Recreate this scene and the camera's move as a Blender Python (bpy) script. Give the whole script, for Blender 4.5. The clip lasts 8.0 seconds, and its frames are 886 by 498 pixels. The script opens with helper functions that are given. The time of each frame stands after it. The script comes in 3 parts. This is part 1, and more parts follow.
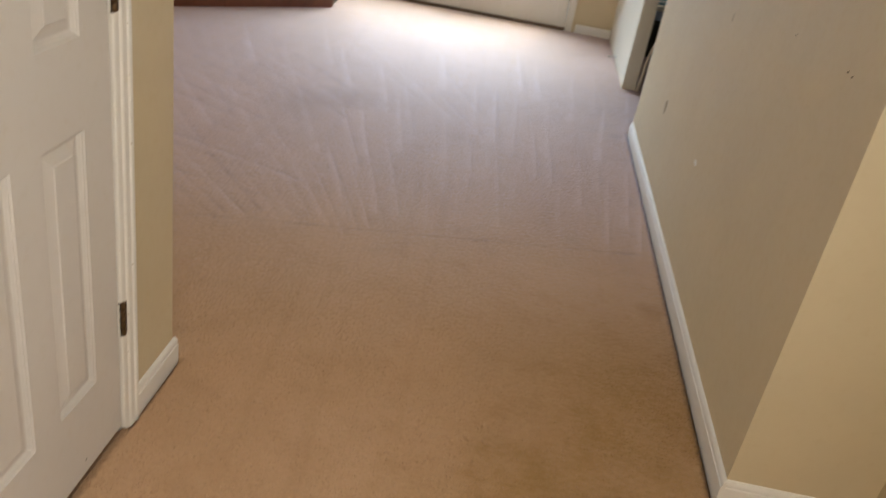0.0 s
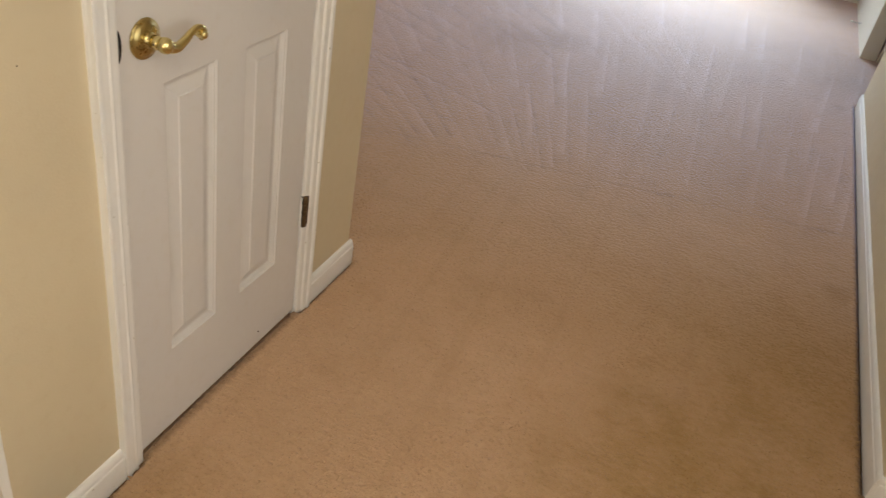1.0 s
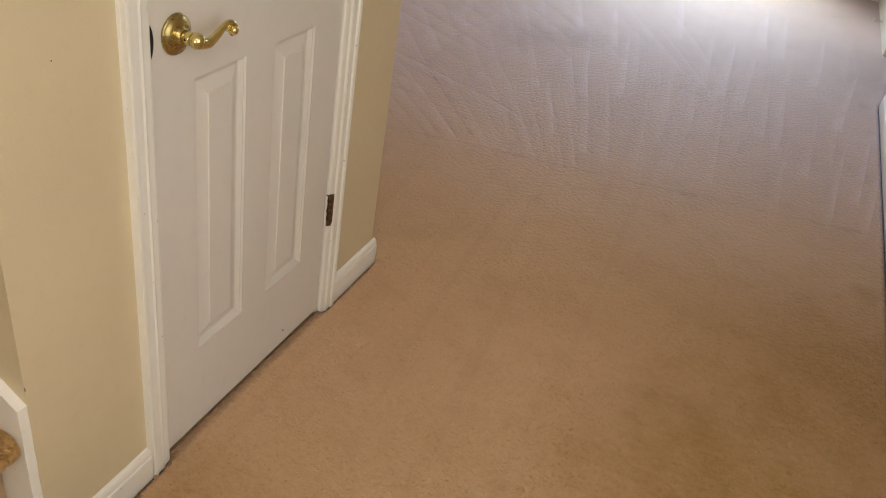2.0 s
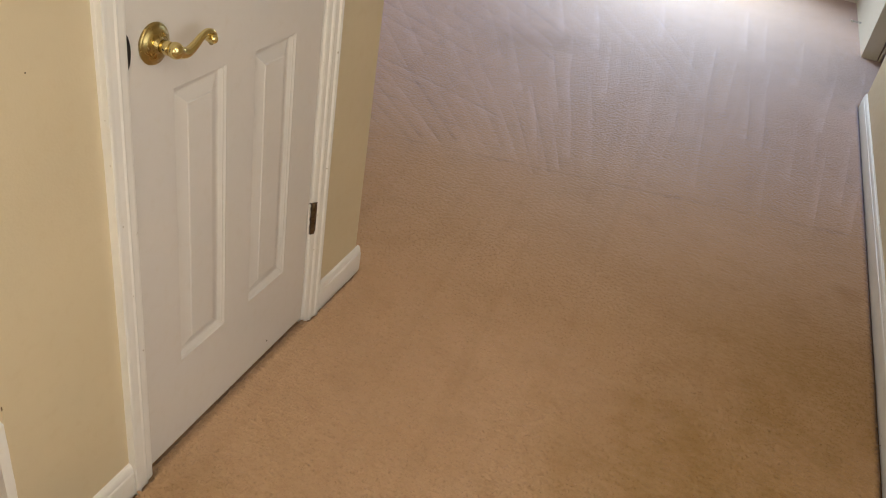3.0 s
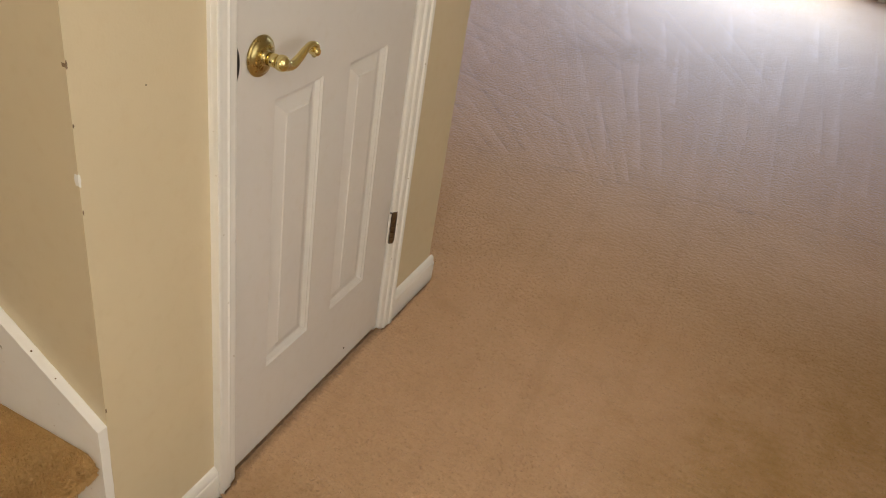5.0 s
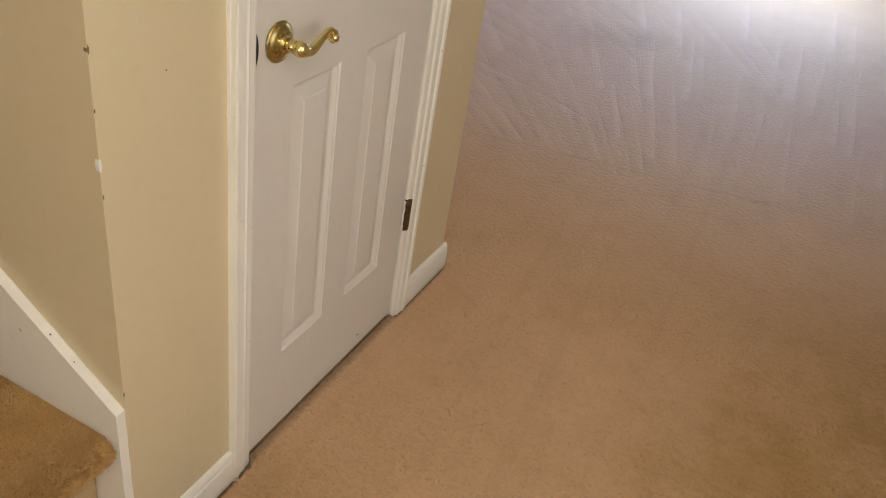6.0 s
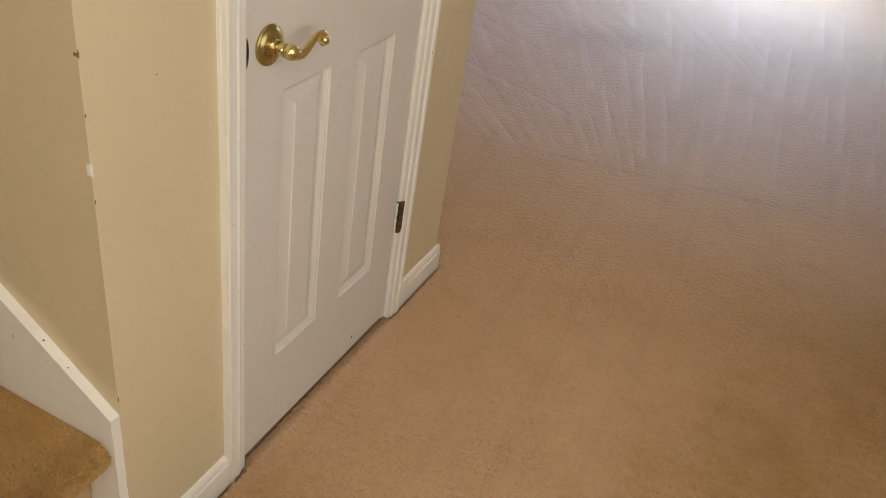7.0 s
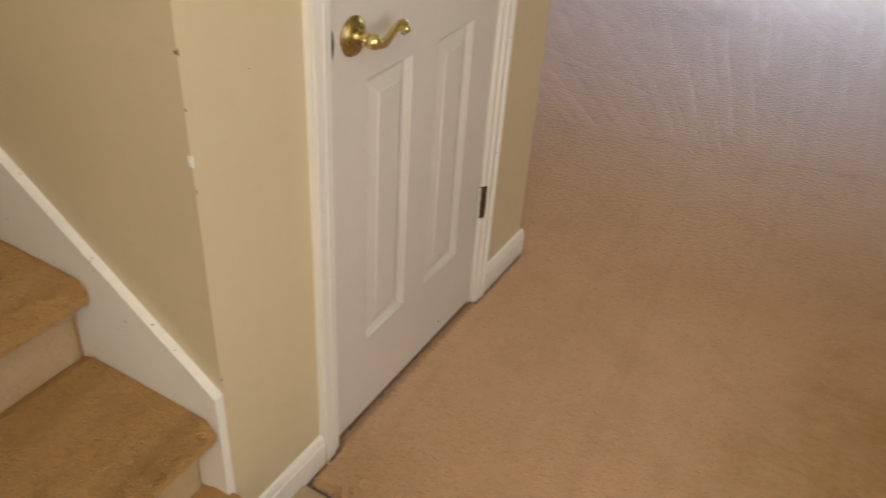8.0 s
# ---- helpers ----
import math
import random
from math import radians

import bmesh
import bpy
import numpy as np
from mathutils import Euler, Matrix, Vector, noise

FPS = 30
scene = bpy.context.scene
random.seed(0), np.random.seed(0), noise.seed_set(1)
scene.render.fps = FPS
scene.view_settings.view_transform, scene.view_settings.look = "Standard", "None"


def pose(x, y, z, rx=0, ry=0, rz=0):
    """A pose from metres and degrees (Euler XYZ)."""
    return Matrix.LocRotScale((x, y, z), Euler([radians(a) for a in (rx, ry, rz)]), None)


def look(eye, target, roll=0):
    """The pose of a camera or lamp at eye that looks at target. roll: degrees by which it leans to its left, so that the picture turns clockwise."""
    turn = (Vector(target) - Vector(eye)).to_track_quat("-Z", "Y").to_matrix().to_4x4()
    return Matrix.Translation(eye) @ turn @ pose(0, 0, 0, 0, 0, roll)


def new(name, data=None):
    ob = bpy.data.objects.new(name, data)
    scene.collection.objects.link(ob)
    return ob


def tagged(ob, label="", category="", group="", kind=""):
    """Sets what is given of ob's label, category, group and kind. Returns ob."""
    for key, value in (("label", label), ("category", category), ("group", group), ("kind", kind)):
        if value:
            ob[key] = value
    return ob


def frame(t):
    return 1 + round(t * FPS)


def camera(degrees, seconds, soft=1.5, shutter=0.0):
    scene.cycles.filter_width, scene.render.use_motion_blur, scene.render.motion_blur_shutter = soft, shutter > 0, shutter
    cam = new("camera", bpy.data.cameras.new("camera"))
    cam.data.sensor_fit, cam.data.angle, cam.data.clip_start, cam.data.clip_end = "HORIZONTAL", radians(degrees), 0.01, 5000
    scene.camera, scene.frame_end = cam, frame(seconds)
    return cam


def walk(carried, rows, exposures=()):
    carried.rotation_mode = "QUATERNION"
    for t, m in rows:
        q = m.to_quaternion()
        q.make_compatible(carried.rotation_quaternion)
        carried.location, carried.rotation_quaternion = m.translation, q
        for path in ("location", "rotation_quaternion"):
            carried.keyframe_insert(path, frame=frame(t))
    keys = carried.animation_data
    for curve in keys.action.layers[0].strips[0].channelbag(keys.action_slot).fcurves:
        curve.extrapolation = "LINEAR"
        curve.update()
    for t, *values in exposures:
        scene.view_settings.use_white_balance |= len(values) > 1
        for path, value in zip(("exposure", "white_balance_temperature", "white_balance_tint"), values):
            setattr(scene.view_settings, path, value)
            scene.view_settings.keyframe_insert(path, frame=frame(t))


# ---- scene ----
cam = camera(57.1, 8.0, 1.0, 0.4)

PATH = [
    (0, (0.785, -0.908, 1.449), (0.7, 0.868, 0.532), 10.1),
    (0.3, (0.855, -0.898, 1.433), (0.634, 0.816, 0.424), 10.9),
    (0.5, (0.873, -0.914, 1.421), (0.547, 0.757, 0.372), 10.9),
    (0.7, (0.893, -0.932, 1.421), (0.458, 0.699, 0.352), 10.8),
    (1, (0.882, -0.945, 1.432), (0.375, 0.65, 0.337), 11.0),
    (1.2, (0.856, -0.942, 1.419), (0.326, 0.644, 0.321), 11.0),
    (2.3, (0.848, -0.949, 1.412), (0.317, 0.637, 0.315), 10.2),
    (2.5, (0.844, -0.945, 1.417), (0.328, 0.649, 0.324), 10.2),
    (3, (0.84, -0.93, 1.413), (0.337, 0.672, 0.327), 10.5),
    (3.5, (0.821, -0.931, 1.403), (0.309, 0.673, 0.323), 11.1),
    (4, (0.793, -0.938, 1.416), (0.248, 0.658, 0.341), 10.8),
    (4.5, (0.77, -0.942, 1.418), (0.183, 0.627, 0.326), 10.4),
    (4.7, (0.764, -0.948, 1.412), (0.167, 0.618, 0.32), 10.1),
    (5.8, (0.75, -0.961, 1.412), (0.13, 0.583, 0.301), 10.0),
    (6, (0.747, -0.959, 1.411), (0.131, 0.578, 0.289), 10.1),
    (6.5, (0.748, -0.962, 1.404), (0.139, 0.566, 0.266), 9.9),
    (7, (0.751, -0.963, 1.41), (0.146, 0.585, 0.296), 9.6),
    (7.5, (0.753, -0.962, 1.412), (0.144, 0.573, 0.285), 9.1),
    (7.8, (0.768, -0.980, 1.409), (0.076, 0.505, 0.266), 6.5),
    (8, (0.764, -0.99, 1.411), (-0.012, 0.449, 0.259), 4.2),
]
walk(cam, [(t, look(eye, target, roll)) for t, eye, target, roll in PATH])

# ---- the plan, in metres ----
HEAD = 2.44              # ceiling
STAIR_Y = -0.311         # face of the wall beside the stairs
DOOR_W, DOOR_H = 0.600, 2.03
CORNER_Y = 0.897         # end of the closet wall
RIGHT_X = 1.534          # hall wall opposite the door
RIGHT_Y0, RIGHT_Y1 = 0.795, 3.84
FOYER_X = 1.905
FAR_Y = 6.50
PIER_X0, PIER_X1, PIER_Y = 1.552, 1.650, 4.87
LEFT_X, BACK_Y, EAST_X = -3.3, -3.05, 4.2
CARPET_Y = -0.122        # where the carpet meets the tiles

# ---- world, sun, lights, exposure ----
scene.view_settings.exposure = 0.0
world = bpy.data.worlds.new("world")
scene.world = world
world.use_nodes = True
wn = world.node_tree
bg = wn.nodes["Background"]
sky = wn.nodes.new("ShaderNodeTexSky")
sky.sky_type = "NISHITA"
sky.sun_disc = False
SUN_WAY = Vector((-0.20, -1.0, -1.72)).normalized()
sky.sun_elevation = math.asin(-SUN_WAY.z)
sky.sun_rotation = math.atan2(-SUN_WAY.x, -SUN_WAY.y)
wn.links.new(sky.outputs[0], bg.inputs[0])
bg.inputs[1].default_value = 0.08


def lamp(name, kind, energy, color, m, **more):
    data = bpy.data.lights.new(name, kind)
    data.energy, data.color = energy, color
    ob = new(name, data)
    ob.matrix_world = m
    return ob


sun = lamp("sun", "SUN", 1.2, (1.0, 0.99, 0.97), look((0, 0, 8), Vector((0, 0, 8)) + SUN_WAY))
sun.data.angle = radians(0.6)
patio_light = lamp("patio_sky_light", "AREA", 44, (0.63, 0.81, 1.0), look((0.18, 6.47, 1.2), (0.18, 4.7, -0.4)))
patio_light.data.shape, patio_light.data.size, patio_light.data.size_y = "RECTANGLE", 1.7, 1.6
patio_light.data.spread = radians(95)
# lamp in an unseen front window, added to light the stair wall
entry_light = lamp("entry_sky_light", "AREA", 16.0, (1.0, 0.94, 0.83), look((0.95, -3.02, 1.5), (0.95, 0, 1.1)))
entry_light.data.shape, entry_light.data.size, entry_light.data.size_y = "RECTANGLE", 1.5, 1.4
# lamp in an unseen side window, added to light the closet wall
side_light = lamp("side_window_light", "AREA", 11.8, (1.0, 0.98, 0.95), look((1.93, -0.72, 1.50), (0, -0.72, 1.30)))
side_light.data.shape, side_light.data.size, side_light.data.size_y = "RECTANGLE", 1.6, 1.3
# warm fill from an unseen, added window, to brighten the hall wall
living_fill = lamp("living_fill_light", "AREA", 18, (1.0, 0.91, 0.76), look((LEFT_X + 0.03, 3.2, 1.5), (1.5, 2.4, 0.9)))
living_fill.data.shape, living_fill.data.size, living_fill.data.size_y = "RECTANGLE", 1.9, 1.3
# foyer bulb out of view, set high for the lever's downward shadow
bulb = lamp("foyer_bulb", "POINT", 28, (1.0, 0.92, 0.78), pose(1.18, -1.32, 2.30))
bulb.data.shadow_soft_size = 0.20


# ---- materials ----
def nodes_of(name):
    mat = bpy.data.materials.new(name)
    mat.use_nodes = True
    nt = mat.node_tree
    return mat, nt, nt.nodes["Principled BSDF"]


def node(nt, kind, **values):
    n = nt.nodes.new("ShaderNode" + kind)
    for key, value in values.items():
        if key == "data_type":
            n.data_type = value
        elif key == "blend_type":
            n.blend_type = value
        elif key == "operation":
            n.operation = value
        else:
            n.inputs[key].default_value = value
    return n


def noise_at(nt, coords, scale, detail=4.0, rough=0.55):
    n = node(nt, "TexNoise", Scale=scale, Detail=detail, Roughness=rough)
    nt.links.new(coords, n.inputs["Vector"])
    return n.outputs["Fac"]


def ramp(nt, fac, lo, hi, a, b):
    r = node(nt, "MapRange")
    nt.links.new(fac, r.inputs["Value"])
    for key, value in (("From Min", lo), ("From Max", hi), ("To Min", a), ("To Max", b)):
        r.inputs[key].default_value = value
    return r.outputs["Result"]


def blend(nt, fac, a, b):
    m = nt.nodes.new("ShaderNodeMix")
    m.data_type = "RGBA"
    if isinstance(fac, (int, float)):
        m.inputs[0].default_value = fac
    else:
        nt.links.new(fac, m.inputs[0])
    for slot, value in ((6, a), (7, b)):
        if isinstance(value, tuple):
            m.inputs[slot].default_value = (*value, 1)
        else:
            nt.links.new(value, m.inputs[slot])
    return m.outputs[2]


def bump(nt, bsdf, height, strength, distance, before=None):
    b = node(nt, "Bump", Strength=strength, Distance=distance)
    nt.links.new(height, b.inputs["Height"])
    if before:
        nt.links.new(before, b.inputs["Normal"])
    nt.links.new(b.outputs[0], bsdf.inputs["Normal"])
    return b.outputs[0]


def coords_of(nt, which="Object"):
    return nt.nodes.new("ShaderNodeTexCoord").outputs[which]


def place_of(nt):
    return nt.nodes.new("ShaderNodeNewGeometry").outputs["Position"]


def math_node(nt, op, a, b=None, c=None):
    m = nt.nodes.new("ShaderNodeMath")
    m.operation = op
    for i, v in enumerate((a, b, c)):
        if v is None:
            continue
        if isinstance(v, (int, float)):
            m.inputs[i].default_value = v
        else:
            nt.links.new(v, m.inputs[i])
    return m.outputs[0]


def painted(name, color, rough=0.5, grain=260, strength=0.08, dirt=0.06, scuff=None):
    mat, nt, b = nodes_of(name)
    at = place_of(nt)
    big = noise_at(nt, at, 2.3, 5)
    small = noise_at(nt, at, 38, 4)
    dark = tuple(c * (1 - 2.0 * dirt) for c in color)
    col = blend(nt, ramp(nt, big, 0.35, 0.7, 0, 1), color, dark)
    warm = tuple(c * k for c, k in zip(color, (0.93, 0.90, 0.84)))
    col = blend(nt, ramp(nt, small, 0.55, 0.8, 0, 0.5), col, warm)
    if scuff:
        specks = noise_at(nt, at, 75, 2, 0.4)
        col = blend(nt, ramp(nt, specks, 0.745, 0.77, 0, 0.75), col, scuff)
    nt.links.new(col, b.inputs["Base Color"])
    nt.links.new(ramp(nt, small, 0.3, 0.7, rough - 0.07, rough + 0.08), b.inputs["Roughness"])
    bump(nt, b, noise_at(nt, at, grain, 3), strength, 0.002)
    return mat


WALL = painted("cream_wall_paint", (0.675, 0.566, 0.376), 0.55, 190, 0.16, 0.03)
TRIM = painted("white_trim_paint", (0.87, 0.84, 0.78), 0.38, 120, 0.06, 0.03, (0.45, 0.37, 0.26))
DOOR = painted("white_door_paint", (0.70, 0.66, 0.615), 0.42, 420, 0.05, 0.02)
# wall paint made paler, with the patio's light put into the colour
PIER = painted("patio_lit_wall_paint", (0.72, 0.68, 0.58), 0.55, 190, 0.16, 0.03)
CEILING = painted("ceiling_paint", (0.78, 0.76, 0.72), 0.85, 90, 0.25, 0.03)
CHIP = painted("bare_plaster", (0.88, 0.86, 0.80), 0.9, 300, 0.3, 0.05)


def white_noise(nt, value, shift):
    n = nt.nodes.new("ShaderNodeTexWhiteNoise")
    n.noise_dimensions = "1D"
    nt.links.new(math_node(nt, "ADD", value, shift), n.inputs["W"])
    return n.outputs["Value"]


def vacuum_fan(nt, x, y, origin, count, warp, start, spread, length):
    """Wedges of combed pile fanning out from where the cleaner's user stood: (lighter, darker) masks."""
    side = math_node(nt, "SUBTRACT", x, origin[0])
    ahead = math_node(nt, "SUBTRACT", y, origin[1])
    angle = math_node(nt, "ARCTAN2", side, ahead)
    reach = math_node(nt, "SQRT", math_node(nt, "ADD", math_node(nt, "MULTIPLY", side, side), math_node(nt, "MULTIPLY", ahead, ahead)))
    turn = math_node(nt, "ADD", math_node(nt, "MULTIPLY", angle, count), warp)
    cell = math_node(nt, "FLOOR", turn)
    s = math_node(nt, "FRACT", turn)
    first = math_node(nt, "ADD", math_node(nt, "MULTIPLY", white_noise(nt, cell, 3.3), spread), start)
    along = math_node(nt, "DIVIDE", math_node(nt, "SUBTRACT", reach, first), length)
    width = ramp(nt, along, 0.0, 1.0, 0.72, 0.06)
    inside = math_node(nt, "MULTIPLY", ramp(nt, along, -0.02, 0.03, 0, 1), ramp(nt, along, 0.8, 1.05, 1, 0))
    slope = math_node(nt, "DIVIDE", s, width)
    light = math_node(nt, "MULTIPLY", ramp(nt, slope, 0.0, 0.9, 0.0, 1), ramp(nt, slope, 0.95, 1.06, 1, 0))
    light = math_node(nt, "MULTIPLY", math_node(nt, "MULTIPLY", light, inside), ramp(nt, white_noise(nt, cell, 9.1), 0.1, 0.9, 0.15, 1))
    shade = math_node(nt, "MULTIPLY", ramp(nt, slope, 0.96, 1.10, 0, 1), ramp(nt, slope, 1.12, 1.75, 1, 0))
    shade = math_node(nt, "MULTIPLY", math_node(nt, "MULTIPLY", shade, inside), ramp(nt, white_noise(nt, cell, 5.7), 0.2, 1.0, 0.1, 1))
    return light, shade


def carpet_material(name, light, mid, dark, tracks, fleck):
    mat, nt, b = nodes_of(name)
    at = place_of(nt)
    lying = nt.nodes.new("ShaderNodeVectorMath")
    lying.operation = "MULTIPLY"
    nt.links.new(at, lying.inputs[0])
    lying.inputs[1].default_value = (0.62, 1.0, 1.0)
    tuft = noise_at(nt, lying.outputs[0], 150, 3, 0.6)
    clump = noise_at(nt, lying.outputs[0], 62, 3, 0.6)
    nub = nt.nodes.new("ShaderNodeTexVoronoi")
    nub.feature = "SMOOTH_F1"
    nub.inputs["Scale"].default_value = 92.0
    nub.inputs["Smoothness"].default_value = 0.35
    nt.links.new(lying.outputs[0], nub.inputs["Vector"])
    drift = noise_at(nt, at, 0.9, 0)
    patch = noise_at(nt, at, 2.2, 4)
    lane = noise_at(nt, at, 7.0, 3)
    col = blend(nt, ramp(nt, patch, 0.36, 0.66, 0, 1), light, mid)
    col = blend(nt, ramp(nt, lane, 0.5, 0.75, 0, 0.22), col, dark)
    col = blend(nt, ramp(nt, clump, 0.56, 0.76, 0, 0.55 * fleck), col, dark)
    deep = tuple(c * 0.45 for c in dark)
    col = blend(nt, ramp(nt, tuft, 0.60, 0.72, 0, 0.62 * fleck), col, deep)
    each = nt.nodes.new("ShaderNodeNewGeometry").outputs["Random Per Island"]
    col = blend(nt, ramp(nt, each, 0.0, 1.0, 0.0, 0.22), col, dark)
    height = math_node(nt, "ADD", math_node(nt, "MULTIPLY", tuft, 0.6), math_node(nt, "MULTIPLY", clump, 0.7))
    height = math_node(nt, "SUBTRACT", height, math_node(nt, "MULTIPLY", nub.outputs["Distance"], 0.6))
    if tracks:
        sep = nt.nodes.new("ShaderNodeSeparateXYZ")
        nt.links.new(at, sep.inputs[0])
        x, y = sep.outputs[0], sep.outputs[1]
        # the seam runs slightly askew; past it the pile was combed by the vacuum cleaner
        past = math_node(nt, "SUBTRACT", math_node(nt, "SUBTRACT", y, math_node(nt, "MULTIPLY", x, 0.24)), 1.851)
        past = math_node(nt, "ADD", past, ramp(nt, clump, 0.3, 0.7, -0.015, 0.015))
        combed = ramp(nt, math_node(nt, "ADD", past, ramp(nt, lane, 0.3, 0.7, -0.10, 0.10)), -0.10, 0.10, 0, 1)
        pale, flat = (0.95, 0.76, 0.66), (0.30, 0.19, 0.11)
        warp = math_node(nt, "MULTIPLY", drift, 0.35)
        worn = math_node(nt, "MULTIPLY", ramp(nt, lane, 0.34, 0.60, 0.25, 1), ramp(nt, clump, 0.35, 0.6, 0.55, 1.1))
        here, there = ramp(nt, x, 0.50, 0.80, 1, 0), ramp(nt, x, 0.45, 0.75, 0, 1)
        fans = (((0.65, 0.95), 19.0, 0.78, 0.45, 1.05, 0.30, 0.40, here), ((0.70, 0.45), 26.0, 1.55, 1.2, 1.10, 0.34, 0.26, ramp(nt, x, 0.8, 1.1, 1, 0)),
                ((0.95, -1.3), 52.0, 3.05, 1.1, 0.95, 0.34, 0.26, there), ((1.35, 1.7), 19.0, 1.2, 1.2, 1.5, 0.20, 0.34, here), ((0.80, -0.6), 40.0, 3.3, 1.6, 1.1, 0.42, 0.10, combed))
        # sheen grows towards the patio, standing in for its cool sky glow
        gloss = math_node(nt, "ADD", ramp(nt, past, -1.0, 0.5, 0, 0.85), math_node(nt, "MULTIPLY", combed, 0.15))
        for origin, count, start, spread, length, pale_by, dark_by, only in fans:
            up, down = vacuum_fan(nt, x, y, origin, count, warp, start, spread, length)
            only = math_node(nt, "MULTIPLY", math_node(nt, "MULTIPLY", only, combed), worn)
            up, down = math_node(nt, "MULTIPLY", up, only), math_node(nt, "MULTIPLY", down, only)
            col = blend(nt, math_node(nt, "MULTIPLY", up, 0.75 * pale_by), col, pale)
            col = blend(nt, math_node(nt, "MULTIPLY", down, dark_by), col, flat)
            gloss = math_node(nt, "ADD", gloss, math_node(nt, "MULTIPLY", up, 0.15))
            height = math_node(nt, "ADD", height, math_node(nt, "MULTIPLY", up, 0.12))
        # faint straight lanes on the trodden side
        side = nt.nodes.new("ShaderNodeCombineXYZ")
        nt.links.new(math_node(nt, "MULTIPLY", math_node(nt, "ADD", x, math_node(nt, "MULTIPLY", y, 0.06)), 17.0), side.inputs[0])
        nt.links.new(math_node(nt, "MULTIPLY", y, 0.5), side.inputs[1])
        col = blend(nt, ramp(nt, noise_at(nt, side.outputs[0], 1.0, 0.5, 0.4), 0.58, 0.66, 0, 0.10), col, dark)
        seam = math_node(nt, "ABSOLUTE", past)
        col = blend(nt, math_node(nt, "MULTIPLY", ramp(nt, seam, 0.004, 0.016, 0.20, 0), ramp(nt, lane, 0.4, 0.6, 0.1, 1)), col, deep)
        stain_shade, grime_shade = (0.30, 0.170, 0.036), (0.09, 0.055, 0.028)
        # small stains; the broad patches put the hall's right-hand shade into the colour
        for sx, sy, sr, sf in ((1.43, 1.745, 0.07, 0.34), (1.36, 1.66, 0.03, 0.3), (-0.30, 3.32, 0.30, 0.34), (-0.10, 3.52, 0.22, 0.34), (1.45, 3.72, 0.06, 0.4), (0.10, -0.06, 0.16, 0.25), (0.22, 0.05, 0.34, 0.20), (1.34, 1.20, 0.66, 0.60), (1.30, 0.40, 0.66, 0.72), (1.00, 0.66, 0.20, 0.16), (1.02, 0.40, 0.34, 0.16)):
            d = nt.nodes.new("ShaderNodeVectorMath")
            d.operation = "DISTANCE"
            nt.links.new(at, d.inputs[0])
            d.inputs[1].default_value = (sx, sy, 0)
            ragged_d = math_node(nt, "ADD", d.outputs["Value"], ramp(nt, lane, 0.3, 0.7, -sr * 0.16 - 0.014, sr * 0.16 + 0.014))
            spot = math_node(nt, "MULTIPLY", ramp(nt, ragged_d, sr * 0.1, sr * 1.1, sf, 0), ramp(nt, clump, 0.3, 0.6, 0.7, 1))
            col = blend(nt, spot, col, stain_shade)
        # grime and gap shade, both put into the colour along baseboards and door
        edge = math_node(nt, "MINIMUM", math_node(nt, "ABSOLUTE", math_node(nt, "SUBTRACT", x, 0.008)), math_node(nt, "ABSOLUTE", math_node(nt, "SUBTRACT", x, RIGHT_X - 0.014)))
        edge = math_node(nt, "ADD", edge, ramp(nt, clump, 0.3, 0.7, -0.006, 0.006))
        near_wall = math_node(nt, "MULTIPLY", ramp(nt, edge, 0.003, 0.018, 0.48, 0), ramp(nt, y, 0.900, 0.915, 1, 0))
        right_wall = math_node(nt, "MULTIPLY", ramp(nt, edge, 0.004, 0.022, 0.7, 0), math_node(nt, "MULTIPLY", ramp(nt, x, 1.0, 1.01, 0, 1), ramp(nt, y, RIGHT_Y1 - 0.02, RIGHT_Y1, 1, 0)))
        col = blend(nt, math_node(nt, "MAXIMUM", near_wall, right_wall), col, grime_shade)
    nt.links.new(col, b.inputs["Base Color"])
    b.inputs["Roughness"].default_value = 0.72 if tracks else 0.95
    b.inputs["Specular IOR Level"].default_value = 0.1
    if tracks:
        nt.links.new(ramp(nt, gloss, 0.2, 1.4, 0.05, 0.24), b.inputs["Specular IOR Level"])
        nt.links.new(ramp(nt, gloss, 0, 1.5, 0.08, 0.95), b.inputs["Sheen Weight"])
    else:
        b.inputs["Sheen Weight"].default_value = 0.0
    b.inputs["Sheen Roughness"].default_value = 0.4
    # blue tint: the sky light's colour put into the sheen
    b.inputs["Sheen Tint"].default_value = (0.52, 0.60, 1.0, 1)
    bump(nt, b, height, 0.6, 0.006)
    return mat


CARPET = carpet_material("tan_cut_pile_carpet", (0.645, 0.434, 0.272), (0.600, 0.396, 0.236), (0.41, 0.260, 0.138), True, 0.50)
STAIR_CARPET = carpet_material("worn_stair_carpet", (0.56, 0.355, 0.150), (0.45, 0.275, 0.108), (0.28, 0.158, 0.060), False, 0.36)
# the stair pile in a paler, greyer tone for upright faces
RISER_CARPET = carpet_material("paler_riser_carpet", (0.60, 0.46, 0.29), (0.53, 0.39, 0.23), (0.30, 0.20, 0.11), False, 0.36)


def metal(name, color, rough, grime):
    mat, nt, b = nodes_of(name)
    at = place_of(nt)
    n = noise_at(nt, at, 60, 4)
    nt.links.new(blend(nt, ramp(nt, n, 0.5, 0.75, 0, 0.6), color, grime), b.inputs["Base Color"])
    b.inputs["Metallic"].default_value = 1.0
    nt.links.new(ramp(nt, n, 0.3, 0.75, rough, rough + 0.15), b.inputs["Roughness"])
    return mat


BRASS = metal("polished_brass", (0.78, 0.65, 0.30), 0.10, (0.60, 0.46, 0.18))
